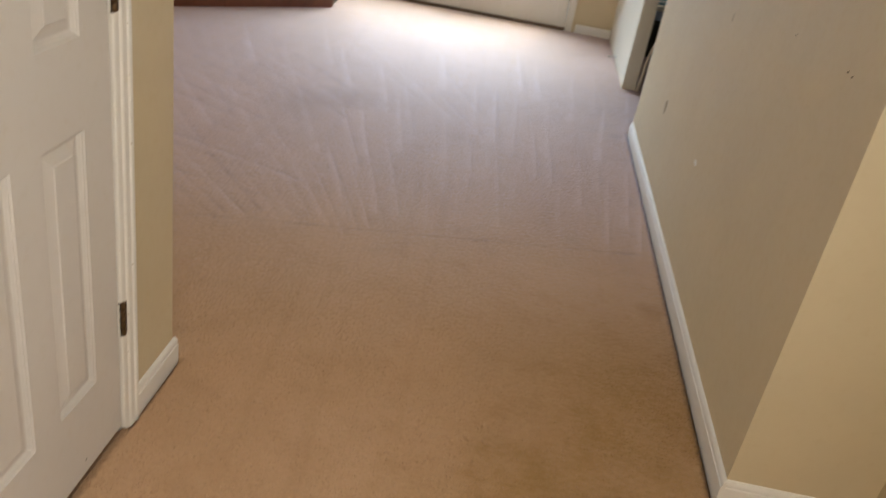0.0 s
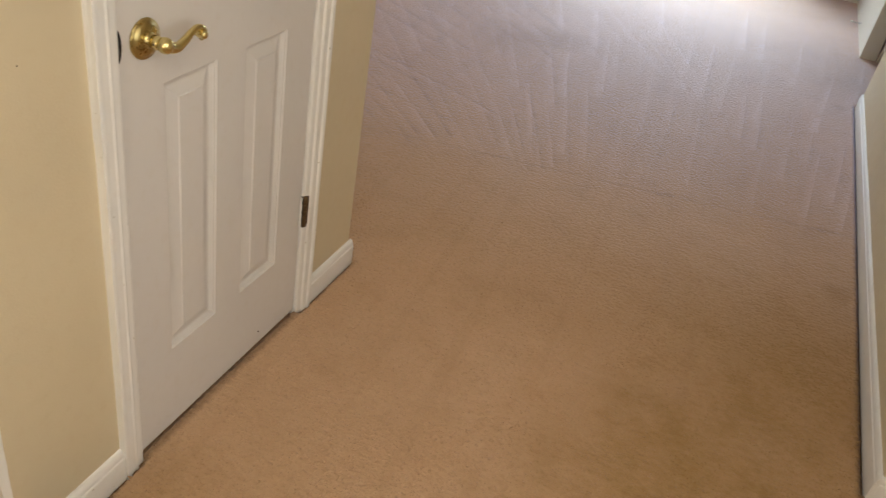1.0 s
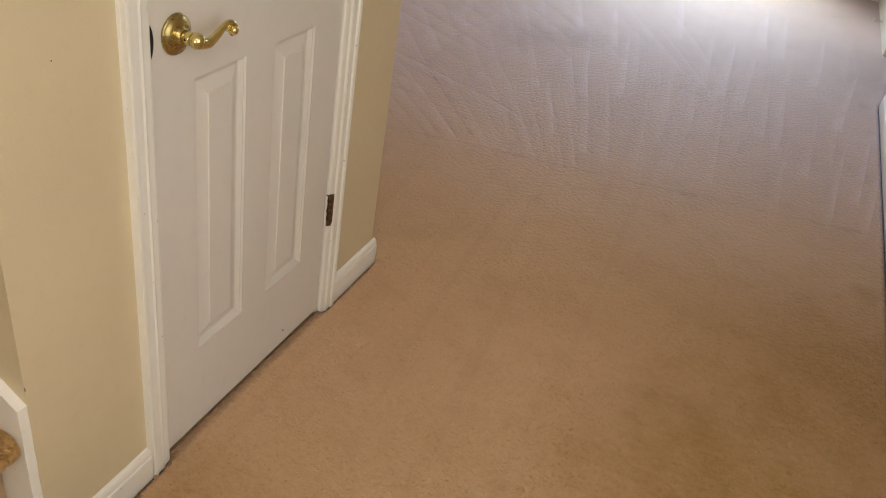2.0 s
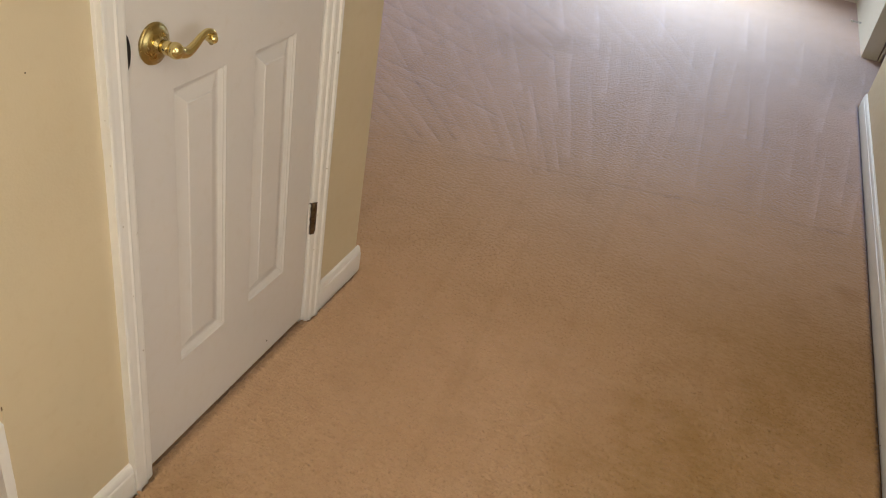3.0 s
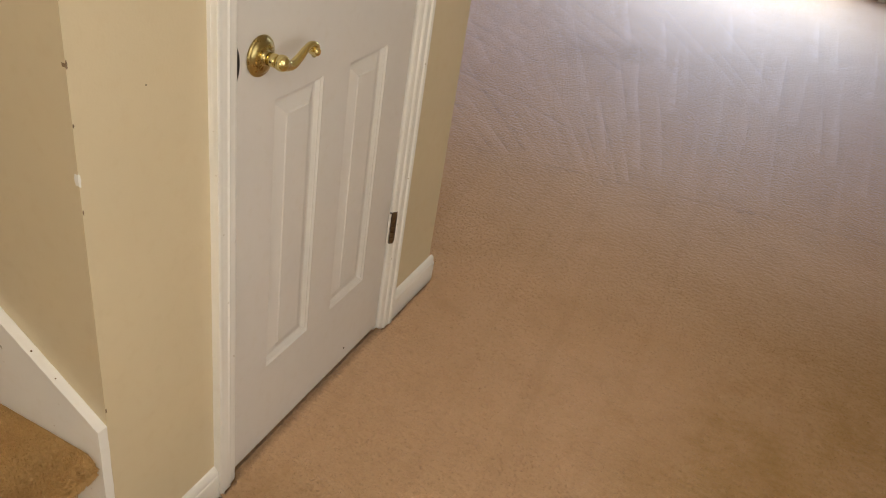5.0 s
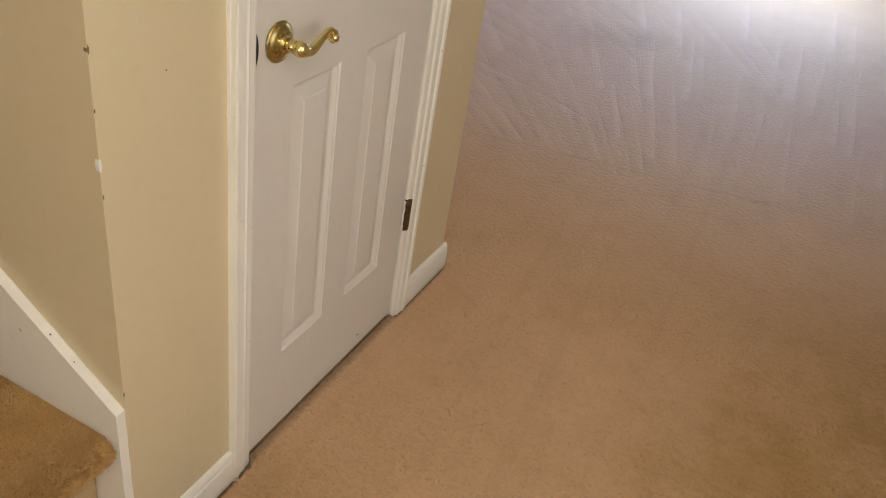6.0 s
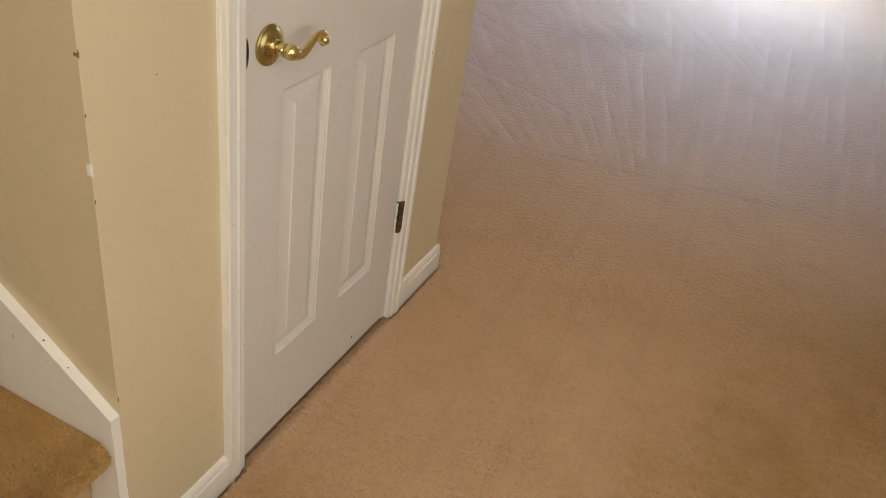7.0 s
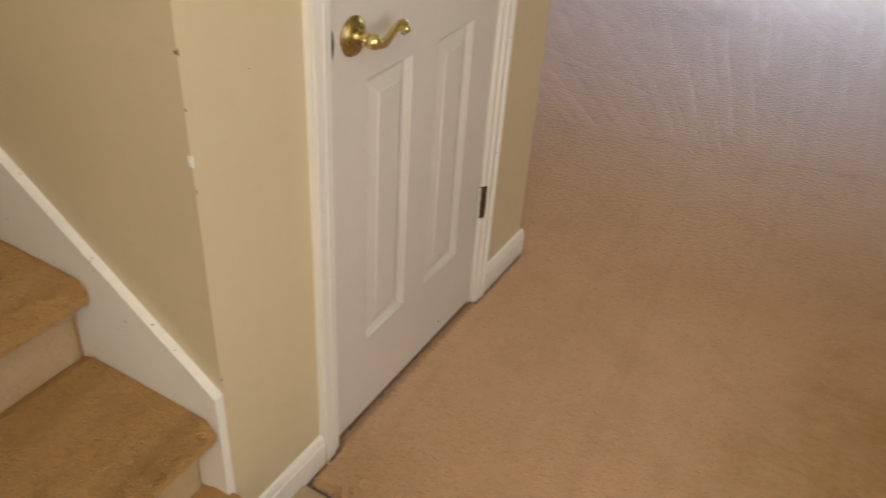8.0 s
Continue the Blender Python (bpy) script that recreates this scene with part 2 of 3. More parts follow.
BRASS_DARK = metal("brushed_brass", (0.50, 0.39, 0.16), 0.22, (0.34, 0.25, 0.09))
BRONZE = metal("tarnished_hinge_brass", (0.15, 0.095, 0.05), 0.42, (0.05, 0.03, 0.018))
STEEL = metal("spring_steel", (0.55, 0.55, 0.55), 0.3, (0.3, 0.28, 0.26))


def plain(name, color, rough=0.6, vary=0.25, scale=14.0, spec=0.4):
    mat, nt, b = nodes_of(name)
    at = place_of(nt)
    n = noise_at(nt, at, scale, 5)
    nt.links.new(blend(nt, ramp(nt, n, 0.35, 0.68, 0, 1), color, tuple(c * (1 - vary) for c in color)), b.inputs["Base Color"])
    b.inputs["Roughness"].default_value = rough
    b.inputs["Specular IOR Level"].default_value = spec
    bump(nt, b, noise_at(nt, at, scale * 12, 3), 0.15, 0.002)
    return mat


# near-black for dark flecks, and for the shade in slots and recesses
DARK_SLOT = plain("dark_gap", (0.015, 0.012, 0.010), 0.8)
GROUT = plain("sandy_grout", (0.20, 0.155, 0.11), 0.95, 0.35, 30)
CONCRETE = plain("patio_concrete", (0.42, 0.40, 0.37), 0.9, 0.2, 5)
DARK_WOOD = plain("black_lacquer", (0.03, 0.022, 0.017), 0.4)
CORD = plain("ivory_cord", (0.74, 0.66, 0.52), 0.5, 0.1)
BLIND = plain("pale_blue_blind", (0.30, 0.50, 0.55), 0.5, 0.1)
THRESHOLD = plain("bronze_sill", (0.16, 0.105, 0.065), 0.45, 0.3)
DENT = plain("scuffed_wall", (0.40, 0.31, 0.19), 0.8, 0.3, 40)
CHIP_BROWN = plain("bare_wood_chip", (0.26, 0.17, 0.10), 0.9, 0.4, 60)
GRIME = plain("ground_in_dirt", (0.10, 0.07, 0.04), 0.95, 0.5, 40)


def tile_material():
    mat, nt, b = nodes_of("beige_floor_tile")
    at = place_of(nt)
    r = nt.nodes.new("ShaderNodeObjectInfo").outputs["Random"]
    col = blend(nt, ramp(nt, noise_at(nt, at, 9, 6), 0.35, 0.65, 0, 1), (0.46, 0.335, 0.21), (0.36, 0.25, 0.15))
    col = blend(nt, ramp(nt, r, 0, 1, 0, 0.3), col, (0.50, 0.38, 0.25))
    nt.links.new(col, b.inputs["Base Color"])
    b.inputs["Roughness"].default_value = 0.4
    bump(nt, b, noise_at(nt, at, 90, 4), 0.1, 0.002)
    return mat


def hearth_material():
    mat, nt, b = nodes_of("red_brown_hearth_tile")
    at = place_of(nt)
    r = nt.nodes.new("ShaderNodeObjectInfo").outputs["Random"]
    n = noise_at(nt, at, 16, 6)
    col = blend(nt, ramp(nt, n, 0.35, 0.65, 0, 1), (0.20, 0.062, 0.028), (0.12, 0.036, 0.018))
    col = blend(nt, ramp(nt, r, 0, 1, 0, 0.45), col, (0.24, 0.09, 0.05))
    nt.links.new(col, b.inputs["Base Color"])
    b.inputs["Roughness"].default_value = 0.45
    return mat


def glass_material():
    mat, nt, b = nodes_of("clear_glass")
    b.inputs["Base Color"].default_value = (1, 1, 1, 1)
    b.inputs["Transmission Weight"].default_value = 1.0
    b.inputs["Roughness"].default_value = 0.0
    b.inputs["IOR"].default_value = 1.45
    return mat


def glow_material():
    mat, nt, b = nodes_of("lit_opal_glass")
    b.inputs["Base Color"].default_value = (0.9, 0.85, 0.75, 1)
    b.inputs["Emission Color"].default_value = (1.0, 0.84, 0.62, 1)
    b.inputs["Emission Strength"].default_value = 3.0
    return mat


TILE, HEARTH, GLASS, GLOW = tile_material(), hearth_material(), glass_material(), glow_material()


# ---- mesh helpers ----
def box_bm(x0, y0, z0, x1, y1, z1, bevel=0.0, segments=2):
    bm = bmesh.new()
    bmesh.ops.create_cube(bm, size=1)
    for v in bm.verts:
        v.co = Vector((x0 + (v.co.x + 0.5) * (x1 - x0), y0 + (v.co.y + 0.5) * (y1 - y0), z0 + (v.co.z + 0.5) * (z1 - z0)))
    if bevel:
        bmesh.ops.bevel(bm, geom=bm.edges[:], offset=bevel, segments=segments, affect="EDGES", profile=0.5)
    return bm


def mesh_of(bm, name, material, smooth=False):
    bmesh.ops.recalc_face_normals(bm, faces=bm.faces[:])
    me = bpy.data.meshes.new(name)
    bm.to_mesh(me)
    bm.free()
    me.materials.append(material)
    if smooth:
        for p in me.polygons:
            p.use_smooth = True
    return me


def part(name, bm, material, parent=None, label="", smooth=False):
    ob = new(name, mesh_of(bm, name, material, smooth))
    if parent:
        ob.parent = parent
    return tagged(ob, label) if label else ob


def structure(name, bm, material, label, category, smooth=False):
    return tagged(part(name, bm, material, None, "", smooth), label, category, "", "structure")


def thing(name, at, label, category, group="", kind=""):
    e = new(name)
    e.location = at
    return tagged(e, label, category, group, kind)


def join(bms):
    out = bmesh.new()
    for bm in bms:
        me = bpy.data.meshes.new("piece")
        bm.to_mesh(me)
        bm.free()
        out.from_mesh(me)
        bpy.data.meshes.remove(me)
    return out


def sweep(profile, start, end, up=(0, 0, 1), out=(1, 0, 0)):
    """A profile of (out, up) pairs drawn from start to end, closed at both ends."""
    bm = bmesh.new()
    o, u = Vector(out), Vector(up)
    rings = [[bm.verts.new(Vector(p) + o * a + u * b) for a, b in profile] for p in (start, end)]
    n = len(profile)
    for i in range(n):
        bm.faces.new((rings[0][i], rings[0][(i + 1) % n], rings[1][(i + 1) % n], rings[1][i]))
    bm.faces.new(rings[0])
    bm.faces.new(rings[1])
    return bm


def lathe(profile, axis="x", segments=32):
    """(along, radius) pairs turned round the axis."""
    bm = bmesh.new()
    rings = []
    for a, r in profile:
        ring = []
        for k in range(segments):
            t = 2 * math.pi * k / segments
            c, s = r * math.cos(t), r * math.sin(t)
            ring.append(bm.verts.new({"x": (a, c, s), "y": (c, a, s), "z": (c, s, a)}[axis]))
        rings.append(ring)
    for p, q in zip(rings, rings[1:]):
        for k in range(segments):
            bm.faces.new((p[k], p[(k + 1) % segments], q[(k + 1) % segments], q[k]))
    bm.faces.new(rings[0])
    bm.faces.new(rings[-1])
    return bm


def tube(points, radii, segments=16, flat=1.0):
    """A round bar along points with its radius at each."""
    bm = bmesh.new()
    rings = []
    pts = [Vector(p) for p in points]
    for i, p in enumerate(pts):
        way = (pts[min(i + 1, len(pts) - 1)] - pts[max(i - 1, 0)]).normalized()
        side = way.cross(Vector((1, 0, 0)))
        side = side.normalized() if side.length > 1e-4 else Vector((0, 0, 1))
        other = way.cross(side).normalized()
        rings.append([bm.verts.new(p + radii[i] * (side * math.cos(a) + other * flat * math.sin(a))) for a in (2 * math.pi * k / segments for k in range(segments))])
    for p, q in zip(rings, rings[1:]):
        for k in range(segments):
            bm.faces.new((p[k], p[(k + 1) % segments], q[(k + 1) % segments], q[k]))
    bm.faces.new(rings[0])
    bm.faces.new(rings[-1])
    return bm


def curve_points(points, steps=8):
    """A smooth line through points (Catmull-Rom)."""
    p = [Vector(points[0])] + [Vector(q) for q in points] + [Vector(points[-1])]
    out = []
    for i in range(1, len(p) - 2):
        for k in range(steps):
            t = k / steps
            out.append(0.5 * (2 * p[i] + (p[i + 1] - p[i - 1]) * t + (2 * p[i - 1] - 5 * p[i] + 4 * p[i + 1] - p[i + 2]) * t * t
                              + (3 * p[i] - p[i - 1] - 3 * p[i + 1] + p[i + 2]) * t ** 3))
    out.append(p[-2])
    return out


def prism(outline, z0, z1):
    bm = bmesh.new()
    low = [bm.verts.new((x, y, z0)) for x, y in outline]
    high = [bm.verts.new((x, y, z1)) for x, y in outline]
    n = len(outline)
    for i in range(n):
        bm.faces.new((low[i], low[(i + 1) % n], high[(i + 1) % n], high[i]))
    bm.faces.new(low)
    bm.faces.new(high)
    return bm


# ---- large structure ----
ground = structure("ground", box_bm(-60, -60, -0.30, 60, 60, -0.16), CONCRETE, "pale concrete ground outside the house", "ground")
slab = structure("floor_slab", box_bm(LEFT_X - 0.1, BACK_Y - 0.1, -0.15, EAST_X + 0.1, FAR_Y + 0.1, -0.02), GROUT, "sandy grey subfloor and grout bed", "floor")


def carpet_sheet():
    """Pile that rolls softly, rounded down along its free edge."""
    bm = bmesh.new()
    xs = np.concatenate([np.linspace(LEFT_X, -0.05, 60), np.linspace(-0.04, 0.05, 24), np.linspace(0.06, 1.47, 120), np.linspace(1.478, 1.54, 14), np.linspace(1.6, EAST_X, 24)])
    ys = np.concatenate([np.linspace(CARPET_Y, -0.09, 8), np.linspace(-0.08, 2.0, 200), np.linspace(2.04, FAR_Y, 150)])
    rows = []
    for y in ys:
        row = []
        for x in xs:
            z = 0.0
            tuck = 1.0
            if y < CORNER_Y + 0.012 and not -0.004 < y < DOOR_W + 0.004:
                tuck = min(tuck, (x - 0.014) / 0.012)
            if -0.004 < y < DOOR_W + 0.004:
                tuck = min(tuck, (x + 0.006) / 0.006)
            if RIGHT_Y0 < y < RIGHT_Y1:
                tuck = min(tuck, (RIGHT_X - 0.013 - x) / 0.012)
            if tuck < 1 and -0.05 < x < RIGHT_X:
                z -= 0.016 * (1 - max(tuck, 0))
            edge = (y - CARPET_Y) / 0.03
            if edge < 1:
                z -= 0.011 * (1 - max(edge, 0)) ** 2
            row.append(bm.verts.new((x, y + (0.004 * noise.noise(Vector((x * 14, 0, 2))) if edge < 1 else 0), z)))
        rows.append(row)
    for p, q in zip(rows, rows[1:]):
        for k in range(len(p) - 1):
            bm.faces.new((p[k], p[k + 1], q[k + 1], q[k]))
    low = [bm.verts.new((v.co.x, v.co.y, -0.018)) for v in rows[0]]
    for k in range(len(low) - 1):
        bm.faces.new((rows[0][k], low[k], low[k + 1], rows[0][k + 1]))
    return bm


floor = structure("floor_carpet", carpet_sheet(), CARPET, "tan cut-pile carpet with vacuum strokes, stains and painted-in shade", "carpet", True)

wall_closet = structure("wall_closet", join([
    box_bm(-0.12, STAIR_Y, -0.02, 0.0, -0.012, HEAD),
    box_bm(-0.12, DOOR_W + 0.012, -0.02, 0.0, CORNER_Y, HEAD),
    box_bm(-0.12, -0.012, DOOR_H + 0.018, 0.0, DOOR_W + 0.012, HEAD)]), WALL, "cream painted wall round the closet door", "wall")
wall_stair = structure("wall_stair", box_bm(LEFT_X, STAIR_Y, -0.02, -0.12, STAIR_Y + 0.11, HEAD), WALL, "cream painted wall beside the stairs", "wall")
wall_living = structure("wall_living_near", box_bm(LEFT_X, CORNER_Y - 0.12, -0.02, -0.12, CORNER_Y, HEAD), WALL, "cream painted living room wall", "wall")
wall_hall = structure("wall_hall", prism([(RIGHT_X, RIGHT_Y0), (FOYER_X, RIGHT_Y0), (FOYER_X, RIGHT_Y0 + 0.115), (RIGHT_X + 0.115, RIGHT_Y0 + 0.115), (RIGHT_X + 0.115, RIGHT_Y1), (RIGHT_X, RIGHT_Y1)], -0.02, HEAD), WALL, "cream painted hall wall with small dents", "wall")
wall_foyer = structure("wall_foyer", join([
    box_bm(FOYER_X, BACK_Y, -0.02, FOYER_X + 0.1, -1.57, HEAD), box_bm(FOYER_X, 0.13, -0.02, FOYER_X + 0.1, RIGHT_Y0 + 0.115, HEAD),
    box_bm(FOYER_X, -1.57, -0.02, FOYER_X + 0.1, 0.13, 0.75), box_bm(FOYER_X, -1.57, 2.15, FOYER_X + 0.1, 0.13, HEAD)]), WALL, "cream painted foyer wall with a window added out of view", "wall")
wall_pier = structure("wall_pier", box_bm(PIER_X0, PIER_Y, -0.02, PIER_X1, FAR_Y, HEAD, 0.003), PIER, "cream stub wall between living room and kitchen, paint paled for patio light", "wall")
wall_far = structure("wall_far", join([
    box_bm(LEFT_X, FAR_Y, -0.15, -0.80, FAR_Y + 0.12, HEAD),
    box_bm(1.15, FAR_Y, -0.15, 1.78, FAR_Y + 0.12, HEAD), box_bm(2.52, FAR_Y, -0.15, EAST_X, FAR_Y + 0.12, HEAD),
    box_bm(1.78, FAR_Y, -0.15, 2.52, FAR_Y + 0.12, 0.36), box_bm(1.78, FAR_Y, 1.93, 2.52, FAR_Y + 0.12, HEAD),
    box_bm(-0.80, FAR_Y, 2.06, 1.15, FAR_Y + 0.12, HEAD)]), WALL, "cream painted outer wall with a double patio door", "wall")
wall_left = structure("wall_left", join([
    box_bm(LEFT_X - 0.1, BACK_Y, -0.15, LEFT_X, 2.2, HEAD), box_bm(LEFT_X - 0.1, 4.2, -0.15, LEFT_X, FAR_Y, HEAD),
    box_bm(LEFT_X - 0.1, 2.2, -0.15, LEFT_X, 4.2, 0.8), box_bm(LEFT_X - 0.1, 2.2, 2.2, LEFT_X, 4.2, HEAD)]), WALL, "unseen cream painted living room side wall with an added window", "wall")
wall_east = structure("wall_east", box_bm(EAST_X, RIGHT_Y0, -0.15, EAST_X + 0.1, FAR_Y, HEAD), WALL, "cream painted kitchen side wall", "wall")
wall_kitchen = structure("wall_kitchen_near", box_bm(FOYER_X + 0.1, RIGHT_Y0, -0.02, EAST_X, RIGHT_Y0 + 0.115, HEAD), WALL, "cream painted kitchen end wall", "wall")
wall_front = structure("wall_front", join([
    box_bm(LEFT_X, BACK_Y - 0.12, -0.15, 0.20, BACK_Y, HEAD),
    box_bm(1.70, BACK_Y - 0.12, -0.15, EAST_X, BACK_Y, HEAD),
    box_bm(0.20, BACK_Y - 0.12, 2.2, 1.70, BACK_Y, HEAD),
    box_bm(0.20, BACK_Y - 0.12, -0.15, 1.70, BACK_Y, 0.8)]), WALL, "unseen cream painted front wall with an added window", "wall")
wall_stair_far = structure("wall_stair_far", box_bm(LEFT_X, -1.42, -0.02, -0.02, -1.31, HEAD), WALL, "cream painted wall on the other side of the stairs", "wall")
ceiling = structure("ceiling", box_bm(LEFT_X - 0.1, BACK_Y - 0.12, HEAD, EAST_X + 0.1, FAR_Y + 0.12, HEAD + 0.12), CEILING, "white textured ceiling", "ceiling")

# ---- trim ----
BASE = [(0, -0.012), (0.0125, -0.012), (0.0130, 0.050), (0.0124, 0.0535), (0.0108, 0.0550), (0.0100, 0.0565), (0.0104, 0.0600), (0.0098, 0.0650), (0.0075, 0.0705), (0.0045, 0.0740), (0.0, 0.0752)]


def baseboard(name, start, end, out):
    bm = sweep(BASE, start, end, (0, 0, 1), out)
    return structure(name, bm, TRIM, "white painted wooden baseboard with a rounded top", "baseboard")


baseboard("baseboard", (0, STAIR_Y + 0.001, 0), (0, -0.0625, 0), (1, 0, 0))
baseboard("baseboard", (0, DOOR_W + 0.0605, 0), (0, CORNER_Y + 0.0125, 0), (1, 0, 0))
baseboard("baseboard", (0.0, CORNER_Y, 0), (LEFT_X, CORNER_Y, 0), (0, 1, 0))
baseboard("baseboard", (RIGHT_X, RIGHT_Y0 - 0.0125, 0), (RIGHT_X, RIGHT_Y1, 0), (-1, 0, 0))
baseboard("baseboard", (RIGHT_X, RIGHT_Y0, 0), (FOYER_X, RIGHT_Y0, 0), (0, -1, 0))
baseboard("baseboard", (FOYER_X, RIGHT_Y0 - 0.014, 0), (FOYER_X, BACK_Y, 0), (-1, 0, 0))
baseboard("baseboard", (1.235, FAR_Y, 0), (PIER_X0, FAR_Y, 0), (0, -1, 0))
baseboard("baseboard", (LEFT_X, FAR_Y, 0), (-0.885, FAR_Y, 0), (0, -1, 0))

CASE = [(0, 0), (0, 0.058), (0.0165, 0.058), (0.0175, 0.054), (0.0165, 0.046), (0.0130, 0.043), (0.0125, 0.030), (0.0140, 0.026), (0.0125, 0.021), (0.0095, 0.018), (0.0085, 0.006), (0.0070, 0.001), (0.0045, 0)]


def casing(name, foot, top, away, out):
    """A moulded strip; away points from the opening."""
    return structure(name, sweep(CASE, foot, top, away, out), TRIM, "white painted moulded door casing", "door casing")


casing("casing", (0, -0.004, -0.012), (0, -0.004, DOOR_H + 0.012), (0, -1, 0), (1, 0, 0))
casing("casing", (0, DOOR_W + 0.002, -0.012), (0, DOOR_W + 0.002, DOOR_H + 0.012), (0, 1, 0), (1, 0, 0))
casing("casing", (0, -0.062, DOOR_H + 0.0125), (0, DOOR_W + 0.060, DOOR_H + 0.0125), (0, 0, 1), (1, 0, 0))
jamb = structure("door_jamb", join([
    box_bm(-0.12, -0.0115, -0.015, -0.001, -0.0025, DOOR_H + 0.016),
    box_bm(-0.12, DOOR_W + 0.0025, -0.015, -0.001, DOOR_W + 0.0115, DOOR_H + 0.016),
    box_bm(-0.12, -0.0024, DOOR_H + 0.004, -0.001, DOOR_W + 0.0024, DOOR_H + 0.016),
    box_bm(-0.075, -0.0024, -0.015, -0.039, 0.010, DOOR_H + 0.0035),
    box_bm(-0.075, DOOR_W - 0.010, -0.015, -0.039, DOOR_W + 0.0024, DOOR_H + 0.0035)]), TRIM, "white painted door jamb with a stop", "door jamb")

caulk = sweep([(0, 0), (0, 0.0055), (0.006, 0.004), (0.010, 0)], (0, -0.0625, 0.78), (0, -0.0625, 1.9), (0, -1, 0), (1, 0, 0))
for v in caulk.verts:
    if v.co.z < 0.9:
        v.co.y = -0.0625 + (v.co.y + 0.0625) * 0.1
structure("caulk_bead", caulk, TRIM, "white paint and caulk lapped over the wall", "trim")

# ---- closet door ----
PANELS = [(z0, z1) for z0, z1 in ((0.221, 0.826), (1.005, 1.590), (1.680, 1.905))]
PANEL_Y = [(0.107, 0.255), (0.347, 0.494)]


def door_slab():
    """Front skin with moulded panels, pressed in, over a 35 mm slab."""
    bm = bmesh.new()
    ys = sorted({0.0, DOOR_W} | {v for p in PANEL_Y for v in p})
    zs = sorted({0.006, DOOR_H} | {v for p in PANELS for v in p})
    grid = {(i, j): bm.verts.new((0, y, z)) for i, y in enumerate(ys) for j, z in enumerate(zs)}
    for i in range(len(ys) - 1):
        for j in range(len(zs) - 1):
            if (ys[i], ys[i + 1]) in PANEL_Y and (zs[j], zs[j + 1]) in PANELS:
                rim = [grid[i, j], grid[i + 1, j], grid[i + 1, j + 1], grid[i, j + 1]]
                # inset, depth: step, groove, slope, raised field
                for inset, depth in ((0.0010, -0.0016), (0.0035, -0.0036), (0.0050, -0.0038), (0.0062, -0.0060), (0.0100, -0.0112), (0.0125, -0.0122), (0.0160, -0.0120), (0.0385, -0.0034), (0.0400, -0.0014), (0.0425, -0.0010)):
                    y0, y1, z0, z1 = ys[i] + inset, ys[i + 1] - inset, zs[j] + inset, zs[j + 1] - inset
                    ring = [bm.verts.new((depth, y, z)) for y, z in ((y0, z0), (y1, z0), (y1, z1), (y0, z1))]
                    for k in range(4):
                        bm.faces.new((rim[k], rim[(k + 1) % 4], ring[(k + 1) % 4], ring[k]))
                    rim = ring
                bm.faces.new(rim)
            else:
                bm.faces.new((grid[i, j], grid[i + 1, j], grid[i + 1, j + 1], grid[i, j + 1]))
    border = [(i, 0) for i in range(len(ys))] + [(len(ys) - 1, j) for j in range(1, len(zs))] + [(i, len(zs) - 1) for i in range(len(ys) - 2, -1, -1)] + [(0, j) for j in range(len(zs) - 2, 0, -1)]
    loop = [bm.verts.new((-0.035, ys[i], zs[j])) for i, j in border]
    for k in range(len(border)):
        n = (k + 1) % len(border)
        bm.faces.new((grid[border[k]], loop[k], loop[n], grid[border[n]]))
    bm.faces.new(loop)
    return bm


closet_door = thing("door_1", (0, 0, 0), "closed white six-panel closet door with a brass lever", "door", "", "structure")
slab_part = part("slab", door_slab(), DOOR, closet_door, "white moulded six-panel slab")
slab_part.location.x = -0.0015


def lever_handle():
    """Rose, neck and a scrolled lever; x points out of the door."""
    y, z = 0.0615, 0.917
    h = tagged(new("door_handle"), "polished brass lever handle with a scrolled tip on a round rose")
    rose = lathe([(-0.001, 0.0335), (0.0015, 0.0345), (0.0035, 0.0338), (0.0042, 0.0318), (0.0046, 0.0300), (0.0065, 0.0285), (0.0090, 0.0245), (0.0105, 0.0190), (0.0112, 0.0140), (0.0125, 0.0118), (0.0175, 0.0112), (0.0190, 0.0100)], "x", 48)
    neck = lathe([(0.0165, 0.0100), (0.0172, 0.0112), (0.0320, 0.0112), (0.0326, 0.0106), (0.0336, 0.0106), (0.0342, 0.0116), (0.038, 0.0130), (0.0425, 0.0136), (0.0475, 0.0126), (0.0515, 0.0096), (0.0535, 0.0050)], "x", 32)
    for bm in (rose, neck):
        bmesh.ops.translate(bm, verts=bm.verts[:], vec=(0, y, z))
    X = 0.0415
    path = curve_points([(X, y - 0.007, z + 0.001), (X, y + 0.004, z - 0.003), (X, y + 0.016, z - 0.0080), (X + 0.001, y + 0.030, z - 0.0095), (X + 0.001, y + 0.048, z - 0.0025), (X + 0.001, y + 0.064, z + 0.0065), (X, y + 0.079, z + 0.0100), (X, y + 0.092, z + 0.0065), (X, y + 0.0980, z - 0.0005), (X, y + 0.0950, z - 0.0070), (X, y + 0.0885, z - 0.0085)], 7)
    n = len(path) - 1
    radii = [0.0020 + 0.0095 * min(1, k / 5) if k < 6 else 0.0115 - 0.0053 * min(1, (k - 5) / (0.45 * n)) for k in range(n + 1)]
    lever = tube(path, radii, 20, 0.9)
    curl = lathe([(-0.0090, 0.003), (-0.0082, 0.0062), (-0.003, 0.0075), (0.004, 0.0078), (0.0085, 0.0074), (0.0105, 0.0062), (0.0116, 0.0040), (0.0120, 0.0014)], "x", 24)
    bmesh.ops.translate(curl, verts=curl.verts[:], vec=(X, y + 0.0890, z - 0.0025))
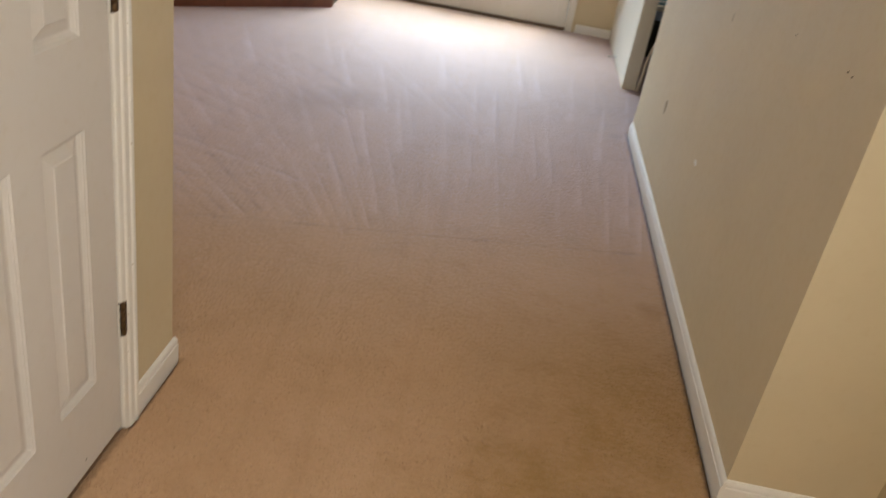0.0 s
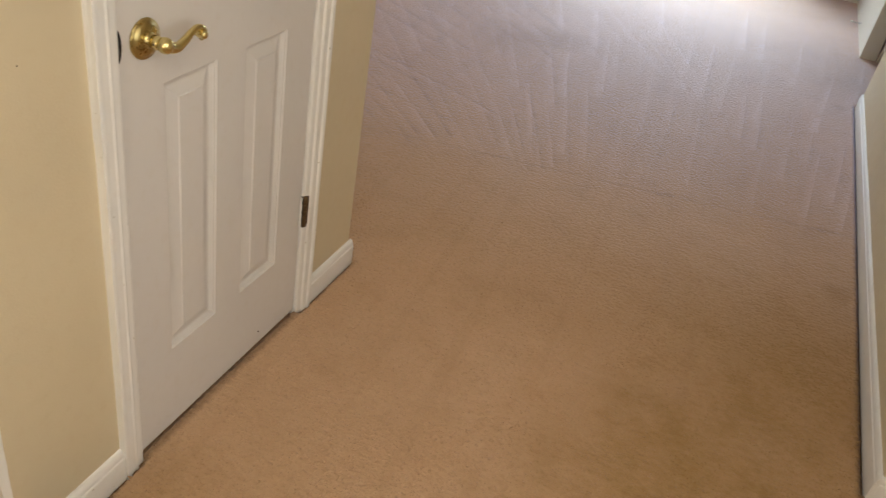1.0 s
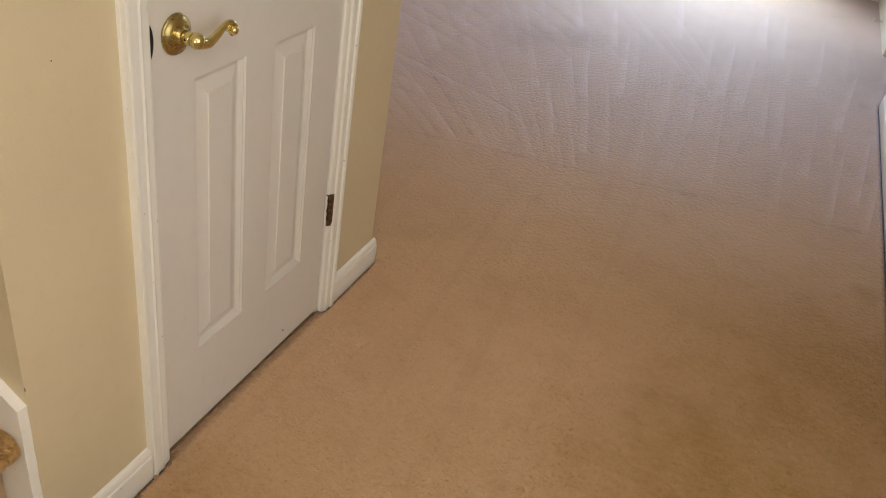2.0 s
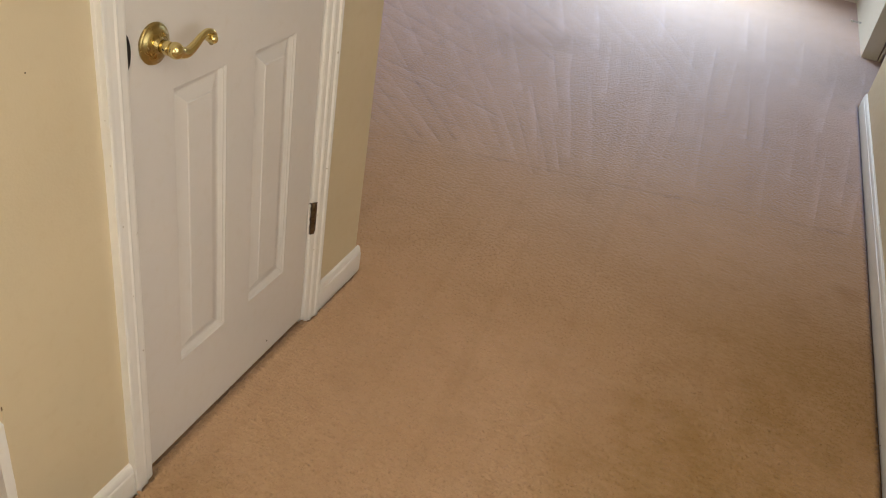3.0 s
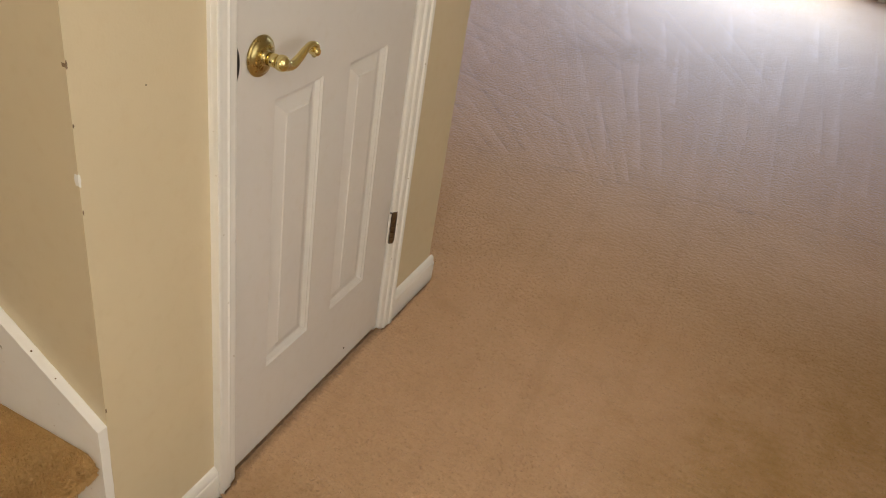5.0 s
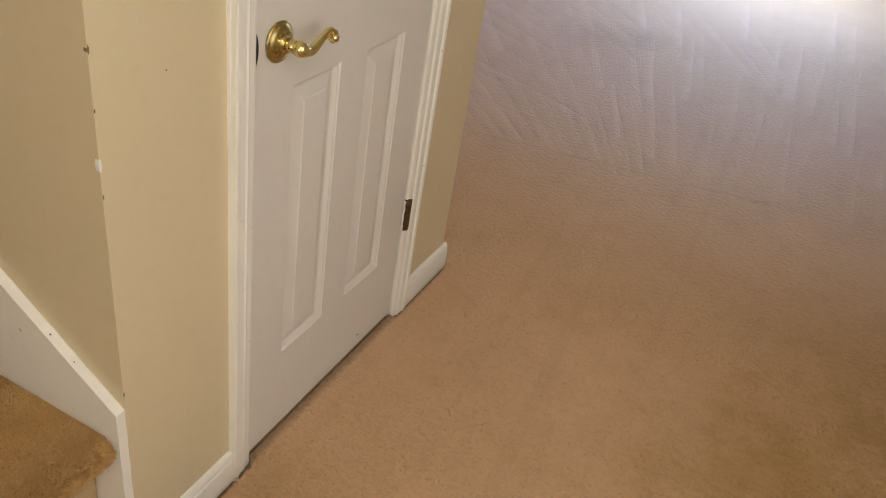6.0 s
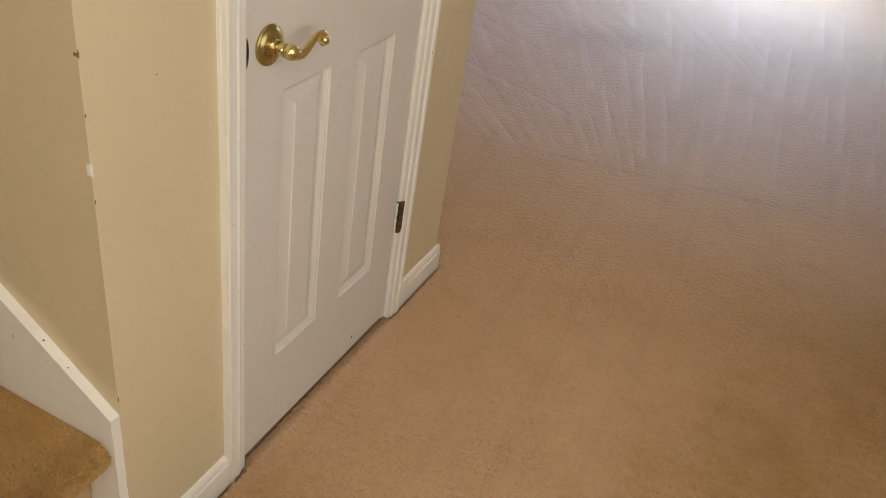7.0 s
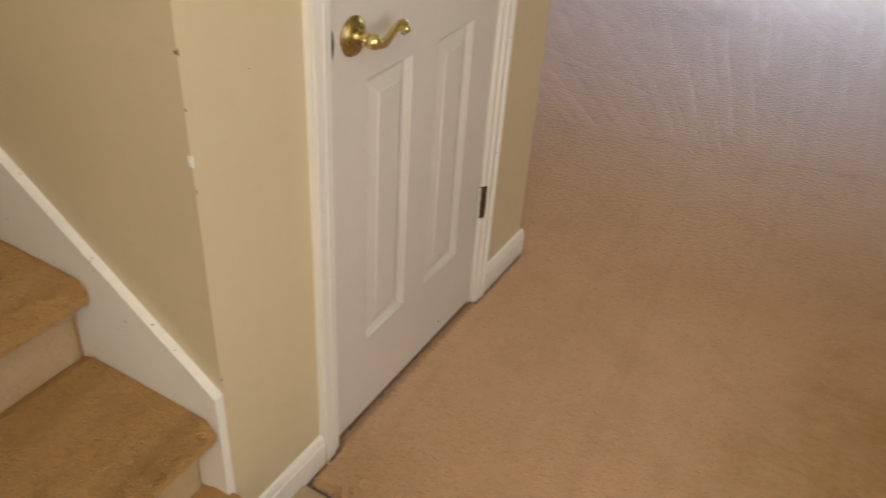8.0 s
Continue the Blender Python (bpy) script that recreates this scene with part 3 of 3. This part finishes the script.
    # dark stub drawn for the shade inside the set-screw hole
    hole = lathe([(-0.0113, 0.0018), (-0.0100, 0.0018)], "y", 12)
    bmesh.ops.translate(hole, verts=hole.verts[:], vec=(0.027, y, z))
    r = part("rose", rose, BRASS_DARK, h, "brushed brass round rose", True)
    part("neck", neck, BRASS, h, "", True)
    part("lever", lever, BRASS, h, "polished brass curved lever", True)
    part("scroll", curl, BRASS, h, "", True)
    part("set_screw_hole", hole, DARK_SLOT, h)
    return h


handle = lever_handle()
handle.parent = closet_door


def hinge(z):
    """Knuckles of a butt hinge standing proud, with flecks of white paint."""
    h = tagged(new("hinge"), "tarnished brass butt hinge with chipped white paint")
    y = DOOR_W + 0.0015
    half = 0.043
    for k in range(5):
        a, b = z - half + k * 2 * half / 5 + 0.0008, z - half + (k + 1) * 2 * half / 5 - 0.0008
        bm = lathe([(a, 0.0052), (a + 0.0008, 0.0060), (b - 0.0008, 0.0060), (b, 0.0052)], "z", 18)
        bmesh.ops.translate(bm, verts=bm.verts[:], vec=(0.0095, y + 0.003, 0))
        part("knuckle", bm, BRONZE, h, "", True)
    bm = lathe([(z + half - 0.001, 0.004), (z + half + 0.001, 0.0064), (z + half + 0.003, 0.0058), (z + half + 0.0042, 0.003)], "z", 18)
    bmesh.ops.translate(bm, verts=bm.verts[:], vec=(0.0095, y + 0.003, 0))
    part("pin_head", bm, BRONZE, h, "", True)
    part("leaf", box_bm(0.0006, y - 0.0085, z - half, 0.0042, y - 0.0010, z + half, 0.0006, 1), TRIM, h, "hinge leaf painted over in white")
    # solid dark block in place of the shaded hinge recess
    part("pocket", box_bm(-0.001, y - 0.0008, z - half - 0.002, 0.0088, y + 0.0195, z + half + 0.002), DARK_SLOT, h, "dark block standing for the shaded recess behind the hinge")
    part("frame_leaf", box_bm(0.0088, y + 0.0068, z - half, 0.0106, y + 0.0185, z + half, 0.0005, 1), BRONZE, h, "tarnished brass leaf on the frame")
    rng = random.Random(int(z * 1000))
    for k in range(7):
        zz = z - half + rng.random() * 2 * half
        bm = box_bm(0.0042, y - 0.007 + rng.random() * 0.003, zz, 0.0052, y - 0.003 + rng.random() * 0.003, zz + 0.002 + rng.random() * 0.005, 0.0004, 1)
        part("paint_fleck", bm, BRONZE if k % 2 else DARK_SLOT, h)
    return h


for z in (0.322, 1.075, 1.80):
    hinge(z).parent = closet_door
# flat dark lens laid on the door for the slot's shade
lens = [(-0.0010 + 0.0110 * math.sin(math.pi * k / 16) ** 0.5, 0.888 + 0.060 * k / 16) for k in range(17)]
bm = bmesh.new()
fore, back = [[bm.verts.new((x, yy, zz)) for yy, zz in lens] for x in (0.0004, -0.001)]
bm.faces.new(fore)
bm.faces.new(back)
for k in range(17):
    bm.faces.new((fore[k], fore[(k + 1) % 17], back[(k + 1) % 17], back[k]))
strike = part("strike_plate", bm, DARK_SLOT, closet_door, "dark lens painted for the shaded strike plate slot")
for y, z, r in ((0.432, 0.044, 0.0022),):
    bm = lathe([(-0.0012, r * 0.9), (0.0004, r), (0.0008, r * 0.5)], "x", 12)
    bmesh.ops.translate(bm, verts=bm.verts[:], vec=(0, y, z))
    part("nail_mark", bm, GRIME, closet_door)

# ---- stairs ----
RISE, RUN = 0.186, 0.268
TREAD_Z, NOSE_X = 0.162, 0.266       # the lowest tread
STEP_Y0, STEP_Y1 = -1.31, STAIR_Y - 0.0185


def step_bm(nose_x, top, y0, y1, first):
    """One carpeted step: riser, rounded and slightly sagging nose, tread."""
    r = 0.024
    prof = [(nose_x - 0.056, top - RISE - (0.009 if not first else -0.02)), (nose_x - 0.054, top - 0.10), (nose_x - 0.050, top - 0.055), (nose_x - 0.030, top - 0.048)]
    for k in range(9):
        a = -math.pi / 2 + math.pi * k / 8
        prof.append((nose_x - r + r * math.cos(a), top - r + r * math.sin(a) * (1 if k > 3 else 0.95)))
    prof += [(nose_x - RUN * 0.45, top + 0.0015), (nose_x - RUN - 0.026, top + 0.001), (nose_x - RUN - 0.044, top - 0.007), (nose_x - RUN - 0.060, top - 0.012)]
    bm = bmesh.new()
    cuts = 90
    rows = []
    for i in range(cuts + 1):
        y = y0 + (y1 - y0) * i / cuts
        end = min(1, (y1 - y) / 0.035)
        row = []
        for x, z in prof:
            w = 0.0022 * noise.noise(Vector((x * 40, y * 40, z * 40)))
            pull = 0.012 * (1 - end) ** 3
            row.append(bm.verts.new((x + w - pull, y, z + 0.7 * w - pull * 0.7)))
        rows.append(row)
    for p, q in zip(rows, rows[1:]):
        for k in range(len(prof) - 1):
            bm.faces.new((p[k], p[k + 1], q[k + 1], q[k]))
    return bm


stairs = thing("staircase", (0, -0.8, 0), "straight flight of stairs in worn tan carpet", "stairs", "", "structure")
stairs.location = (0, 0, 0)
for k in range(11):
    step = part("step", step_bm(NOSE_X - k * RUN, TREAD_Z + k * RISE, STEP_Y0, STEP_Y1 if k else STAIR_Y - 0.006, k == 0), STAIR_CARPET, stairs, "", True)
    step.data.materials.append(RISER_CARPET)
    for face in step.data.polygons:
        if abs(face.normal.x) > 0.8 and face.center.z < TREAD_Z + k * RISE - 0.045:
            face.material_index = 1



def skirt_bm(y0, y1):
    slope = 0.711
    end = -3.2
    z_end = 0.402 - end * slope
    rng = random.Random(3)
    worn = [(-0.012 * k, 0.404 + 0.012 * k * slope + rng.uniform(-0.0009, 0.0005)) for k in range(1, 60)]
    outline = [(0.0, 0.125), (0.0, 0.20), (-0.0007, 0.24), (0.0003, 0.27), (-0.0006, 0.31), (0.0004, 0.35), (-0.0005, 0.385), (0.0, 0.404), *worn, (end, z_end), (end, z_end - 0.36), (-0.22, 0.20), (-0.13, 0.125)]
    bm = bmesh.new()
    near = [bm.verts.new((x, y0, z)) for x, z in outline]
    back = [bm.verts.new((x, y1, z)) for x, z in outline]
    n = len(outline)
    for i in range(n):
        bm.faces.new((near[i], near[(i + 1) % n], back[(i + 1) % n], back[i]))
    bm.faces.new(near)
    bm.faces.new(back)
    bmesh.ops.bevel(bm, geom=[e for e in bm.edges if all(abs(v.co.y - y0) < 1e-5 for v in e.verts)], offset=0.0015, segments=2, affect="EDGES", profile=0.5)
    return bm


part("skirt_board", skirt_bm(STAIR_Y - 0.0185, STAIR_Y - 0.0003), TRIM, stairs, "white painted sloping skirt board with dented edge")



def pile(name, points, normals, size, height, material, parent, label, seed):
    """Tufts as small leaning three-sided cones, standing on the points."""
    rng = np.random.default_rng(seed)
    n = len(points)
    up = normals
    side = np.cross(up, np.array([0.31, 0.87, 0.12]))
    side /= np.linalg.norm(side, axis=1)[:, None]
    other = np.cross(up, side)
    turn = rng.uniform(0, 2 * np.pi, n)
    base = []
    r = size * rng.uniform(0.75, 1.25, n)
    for k in range(3):
        a = turn + k * 2 * np.pi / 3
        base.append(points - 0.0012 * up + (r * np.cos(a))[:, None] * side + (r * np.sin(a))[:, None] * other)
    lean = rng.normal(0, 0.75, (n, 2)) * size
    tip = points + (height * rng.uniform(0.5, 1.15, n))[:, None] * up + lean[:, :1] * side + lean[:, 1:] * other
    verts = np.stack(base + [tip], 1).reshape(-1, 3)
    first = np.arange(n) * 4
    faces = np.concatenate([np.stack([first + a, first + b, first + 3], 1) for a, b in ((0, 1), (1, 2), (2, 0))])
    me = bpy.data.meshes.new(name)
    me.from_pydata(verts.tolist(), [], faces.tolist())
    me.materials.append(material)
    ob = new(name, me)
    ob.parent = parent
    return tagged(ob, label, "", "", "stuff")


def tread_points(k, y0, y1, spacing, seed):
    rng = np.random.default_rng(seed)
    top, nose = TREAD_Z + k * RISE, NOSE_X - k * RUN
    arc = 0.024 * math.pi
    length = RUN + 0.005 + arc
    n = int(length * (y1 - y0) / spacing ** 2)
    u, y = rng.uniform(0, length, n), rng.uniform(y0, y1, n)
    flat = RUN + 0.005
    a = np.clip((u - flat) / 0.024, 0, math.pi)
    x = np.where(u < flat, nose - 0.024 - flat + u, nose - 0.024 + 0.024 * np.sin(a))
    z = np.where(u < flat, top, top - 0.024 + 0.024 * np.cos(a))
    nx, nz = np.where(u < flat, 0, np.sin(a)), np.where(u < flat, 1, np.cos(a))
    pull = 0.012 * np.clip(1 - (y1 - y) / 0.035, 0, 1) ** 3
    return np.stack([x - pull, y, z - pull], 1), np.stack([nx, np.zeros(n), nz], 1)


for k in (1, 2):
    p, q = tread_points(k, -0.95, STEP_Y1 - 0.002, 0.0028, k)
    pile("carpet_pile", p, q, 0.0026, 0.0062, STAIR_CARPET, stairs, "shaggy tan carpet pile", k)

rng = np.random.default_rng(5)
gx, gy = np.meshgrid(np.arange(-0.75, RIGHT_X - 0.022, 0.0078), np.arange(CARPET_Y + 0.006, 2.7, 0.0066))
p = np.stack([gx.ravel(), gy.ravel(), np.zeros(gx.size)], 1)
p[:, :2] += rng.uniform(-0.0062, 0.0062, (len(p), 2))
beside_door = (p[:, 1] > 0) & (p[:, 1] < DOOR_W)
p = p[(p[:, 0] > 0.024) | (p[:, 1] > CORNER_Y + 0.018) | (beside_door & (p[:, 0] > 0.005))]
fade = np.clip((2.6 - p[:, 1]) / 1.6, 0, 1) * np.clip((p[:, 0] + 0.75) / 0.5, 0, 1)
p[:, 2] -= 0.009 * np.clip(1 - (p[:, 1] - CARPET_Y) / 0.03, 0, 1) ** 2 + 0.0050 * (1 - fade)
pile("carpet_pile", p, np.tile([0.0, 0.0, 1.0], (len(p), 1)), 0.0054, 0.0034, CARPET, floor, "short tan carpet pile", 9)

for x, w in ((-0.134, 0.0019), (-0.088, 0.0012), (-0.255, 0.0014)):
    bm = lathe([(-0.0008, w), (0.0006, w * 0.9), (0.0010, w * 0.4)], "z", 9)
    bmesh.ops.rotate(bm, verts=bm.verts[:], matrix=Matrix.Rotation(math.atan(0.711), 3, "Y"))
    bmesh.ops.translate(bm, verts=bm.verts[:], vec=(x, STAIR_Y - 0.011, 0.404 - 0.711 * x))
    part("chip", bm, CHIP_BROWN, stairs)

# ---- living room and beyond ----
french = thing("door_2", (0, 0, 0), "closed white double patio door with glazed upper panels", "door", "", "structure")
for x0, x1 in ((-0.790, 0.174), (0.178, 1.140)):
    y0, y1 = FAR_Y + 0.03, FAR_Y + 0.075
    leaf = part("leaf", join([
        box_bm(x0, y0, 0.022, x0 + (0.085 if x0 < 0 else 0.04), y1, 2.05, 0.002, 1), box_bm(x1 - (0.04 if x0 < 0 else 0.085), y0, 0.022, x1, y1, 2.05, 0.002, 1),
        box_bm(x0 + (0.0851 if x0 < 0 else 0.0401), y0, 0.022, x1 - (0.0401 if x0 < 0 else 0.0851), y1, 0.30, 0.002, 1), box_bm(x0 + (0.0851 if x0 < 0 else 0.0401), y0, 1.96, x1 - (0.0401 if x0 < 0 else 0.0851), y1, 2.05, 0.002, 1)]), TRIM, french)
    pane = part("pane", box_bm(x0 + 0.038, y0 + 0.018, 0.295, x1 - 0.038, y0 + 0.026, 1.965), GLASS, french, "clear glass pane")
    pane.visible_shadow = False
part("sill", box_bm(-0.80, FAR_Y - 0.004, -0.02, 1.15, FAR_Y + 0.12, 0.021, 0.004, 1), THRESHOLD, french, "dark bronze threshold")
casing("casing", (1.150, FAR_Y, -0.005), (1.150, FAR_Y, 2.07), (1, 0, 0), (0, -1, 0))
casing("casing", (-0.800, FAR_Y, -0.005), (-0.800, FAR_Y, 2.07), (-1, 0, 0), (0, -1, 0))
casing("casing", (-0.858, FAR_Y, 2.0705), (1.208, FAR_Y, 2.0705), (0, 0, 1), (0, -1, 0))


def window_unit(name, x0, x1, z0, z1, y, inward):
    w = thing(name, (0, 0, 0), "white framed window with clear glass", "window", "", "structure")
    f = 0.05
    part("window_frame", join([box_bm(x0, y - 0.04, z0, x0 + f, y, z1), box_bm(x1 - f, y - 0.04, z0, x1, y, z1), box_bm(x0 + f, y - 0.04, z0, x1 - f, y, z0 + f), box_bm(x0 + f, y - 0.04, z1 - f, x1 - f, y, z1)]), TRIM, w)
    p = part("pane", box_bm(x0 + f, y - 0.024, z0 + f, x1 - f, y - 0.018, z1 - f), GLASS, w)
    p.visible_shadow = False
    return w


def side_window(name, x, y0, y1, z0, z1):
    """A window in a wall that runs along y."""
    w = thing(name, (0, 0, 0), "unseen white framed side window with clear glass, added for a lamp", "window", "", "structure")
    f = 0.05
    part("window_frame", join([box_bm(x, y0, z0, x + f, y0 + f, z1), box_bm(x, y1 - f, z0, x + f, y1, z1), box_bm(x, y0 + f, z0, x + f, y1 - f, z0 + f), box_bm(x, y0 + f, z1 - f, x + f, y1 - f, z1)]), TRIM, w)
    p = part("pane", box_bm(x + 0.02, y0 + f, z0 + f, x + 0.026, y1 - f, z1 - f), GLASS, w)
    p.visible_shadow = False
    return w


# unseen windows, added where the side, living and entry lamps stand
side_window("window_2", FOYER_X + 0.03, -1.57, 0.13, 0.75, 2.15)
side_window("window_4", LEFT_X - 0.08, 2.2, 4.2, 0.8, 2.2)
window_unit("window_1", 0.20, 1.70, 0.8, 2.2, BACK_Y - 0.05, 1)

window_unit("window_3", 1.78, 2.52, 0.36, 1.93, FAR_Y + 0.09, 1)

hearth = thing("corner_hearth", (-1.7, 5.3, 0), "raised corner hearth faced with red-brown tiles", "hearth", "", "structure")
hearth.location = (0, 0, 0)
part("core", prism([(-0.775, 5.70), (-0.80, 6.485), (-3.29, 6.485), (-3.29, 4.02), (-2.43, 4.055)], -0.01, 0.30), GROUT, hearth, "grey mortar core")
d = (Vector((-0.752, 5.690, 0)) - Vector((-2.40, 4.060, 0)))
steps = 5
for k in range(steps):
    a = Vector((-2.40, 4.060, 0)) + d * ((k + 0.004) / steps)
    b = Vector((-2.40, 4.060, 0)) + d * ((k + 0.996) / steps)
    n = Vector((d.y, -d.x, 0)).normalized() * 0.012
    part("tile", prism([(a.x, a.y), (b.x, b.y), (b.x - n.x, b.y - n.y), (a.x - n.x, a.y - n.y)], 0.002, 0.312), HEARTH, hearth)

# added fixture near the foyer bulb, with nothing of it in view
lamp_thing = thing("ceiling_light", (1.30, -1.10, HEAD), "lit opal glass ceiling dome added out of view", "ceiling light")
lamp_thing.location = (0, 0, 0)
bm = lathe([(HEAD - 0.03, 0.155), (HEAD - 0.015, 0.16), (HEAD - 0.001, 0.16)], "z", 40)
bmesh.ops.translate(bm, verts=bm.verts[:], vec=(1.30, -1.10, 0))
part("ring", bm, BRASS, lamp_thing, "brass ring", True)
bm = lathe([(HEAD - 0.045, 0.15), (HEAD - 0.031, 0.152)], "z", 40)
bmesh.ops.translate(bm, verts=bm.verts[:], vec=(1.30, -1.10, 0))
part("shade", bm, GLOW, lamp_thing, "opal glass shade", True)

# the spring door stop on the stub wall
stop = thing("door_stop", (0, 0, 0), "small spring door stop on the baseboard", "door stop")
coil = [(PIER_X0 - 0.06 * k / 80, 5.62 + 0.006 * math.cos(k * 0.7), 0.045 + 0.006 * math.sin(k * 0.7)) for k in range(81)]
part("spring", tube(coil, [0.0013] * 81, 6), STEEL, stop, "steel coil spring", True)
bm = lathe([(-0.012, 0.005), (-0.010, 0.008), (0.0, 0.008)], "x", 14)
bmesh.ops.translate(bm, verts=bm.verts[:], vec=(PIER_X0 - 0.060, 5.62, 0.045))
part("tip", bm, TRIM, stop, "white rubber tip", True)

# kitchen corner glimpsed past the stub wall
bench = thing("low_cabinet", (0, 0, 0), "low black cabinet in the room beyond", "cabinet")
part("body", box_bm(1.74, 5.95, 0.02, 2.60, 6.42, 0.30, 0.006), DARK_WOOD, bench)
part("top", box_bm(1.72, 5.93, 0.30, 2.62, 6.44, 0.325, 0.004), DARK_WOOD, bench)
for fx in (1.77, 2.55):
    part("foot", box_bm(fx, 6.0, -0.005, fx + 0.03, 6.38, 0.02), DARK_WOOD, bench)
blinds = thing("window_blind", (0, 0, 0), "pale blue slatted blind hanging by the wall", "blind")
for k in range(44):
    z = 0.37 + k * 0.036
    bm = box_bm(1.72, 6.445, z, 2.58, 6.449, z + 0.026)
    part("slat", bm, BLIND, blinds)
part("bottom_rail", box_bm(1.72, 6.44, 0.335, 2.58, 6.455, 0.358, 0.003), TRIM, blinds)
part("head_rail", box_bm(1.72, 6.43, 1.955, 2.58, 6.498, 2.0, 0.003), TRIM, blinds)
part("ladder_cord", box_bm(2.14, 6.449, 0.345, 2.146, 6.452, 1.96), CORD, blinds)
cord = tagged(part("cord", tube(curve_points([(1.662, 4.86, 0.003), (1.668, 4.855, 0.10), (1.676, 4.85, 0.24), (1.694, 4.84, 0.34), (1.722, 4.80, 0.42), (1.80, 4.72, 0.50), (1.95, 4.6, 0.62), (1.952, 4.598, 0.002)], 8), [0.009] * 57, 10), CORD, None, "", True), "ivory cord hanging down the stub wall to the carpet", "cord")

# chips and marks on the walls
marks = [("paint_chip", "bare plaster chip on the wall corner", [(STAIR_Y, 0.847, 0.0105, 0.0022), (STAIR_Y, 1.004, 0.006, 0.0012), (STAIR_Y, 0.925, 0.003, 0.0008), (STAIR_Y, 0.80, 0.004, 0.0008), (STAIR_Y, 0.437, 0.005, 0.0010)])]
for name, label, rows in marks:
    for y, z, h, w in rows:
        rng = random.Random(int(z * 1000))
        n = 11
        outline = []
        for k in range(n):
            a = 2 * math.pi * k / n
            outline.append((y + 0.0012 + w * (0.8 + 0.5 * rng.random()) * math.cos(a), z + h * (0.8 + 0.4 * rng.random()) * math.sin(a)))
        bm = bmesh.new()
        a = [bm.verts.new((0.0006, yy, zz)) for yy, zz in outline]
        b = [bm.verts.new((-0.006, yy, zz)) for yy, zz in outline]
        for k in range(n):
            bm.faces.new((a[k], a[(k + 1) % n], b[(k + 1) % n], b[k]))
        bm.faces.new(a)
        bm.faces.new(b)
        ob = part(name, bm, CHIP if h > 0.010 else CHIP_BROWN, wall_closet, label)
for y, z, h, w, mat in ((2.129, 0.46, 0.013, 0.026, CHIP), (3.01, 0.42, 0.038, 0.026, DENT), (2.254, 0.989, 0.02, 0.004, DENT), (1.042, 1.094, 0.0035, 0.0035, GRIME), (1.008, 1.090, 0.0035, 0.0035, GRIME), (1.486, 1.086, 0.003, 0.003, GRIME)):
    rng = random.Random(int(y * 1000))
    n = 10
    outline = [(w * (0.7 + 0.5 * rng.random()) * math.cos(2 * math.pi * k / n), h * (0.8 + 0.3 * rng.random()) * math.sin(2 * math.pi * k / n)) for k in range(n)]
    bm = bmesh.new()
    a = [bm.verts.new((RIGHT_X - 0.0006, y + p, z + q)) for p, q in outline]
    b = [bm.verts.new((RIGHT_X + 0.002, y + p, z + q)) for p, q in outline]
    for k in range(n):
        bm.faces.new((a[k], a[(k + 1) % n], b[(k + 1) % n], b[k]))
    bm.faces.new(a)
    bm.faces.new(b)
    part("dent", bm, mat, wall_hall)
bm = lathe([(-0.0005, 0.0012), (0.0004, 0.0012), (0.0006, 0.001)], "x", 10)
bmesh.ops.translate(bm, verts=bm.verts[:], vec=(0, -0.186, 0.942))
part("dent", bm, GRIME, wall_closet)

# ---- foyer floor tiles ----
foyer = structure("floor_foyer", box_bm(0.0, BACK_Y, -0.019, FOYER_X, CARPET_Y - 0.012, -0.0095), GROUT, "grout bed of the tiled foyer floor", "floor")
size, gap = 0.330, 0.007
tile_mesh = mesh_of(box_bm(-size / 2, -size / 2, -0.010, size / 2, size / 2, 0.0, 0.003, 2), "tile", TILE)
for i in range(6):
    for j in range(9):
        x, y = 0.004 + size / 2 + i * (size + gap), CARPET_Y - 0.014 - size / 2 - j * (size + gap)
        if x + size / 2 > FOYER_X - 0.01:
            continue
        t = new("tile", tile_mesh)
        t.location = (x, y, -0.0022 + 0.0006 * ((i * 7 + j * 3) % 3))
        t.parent = foyer
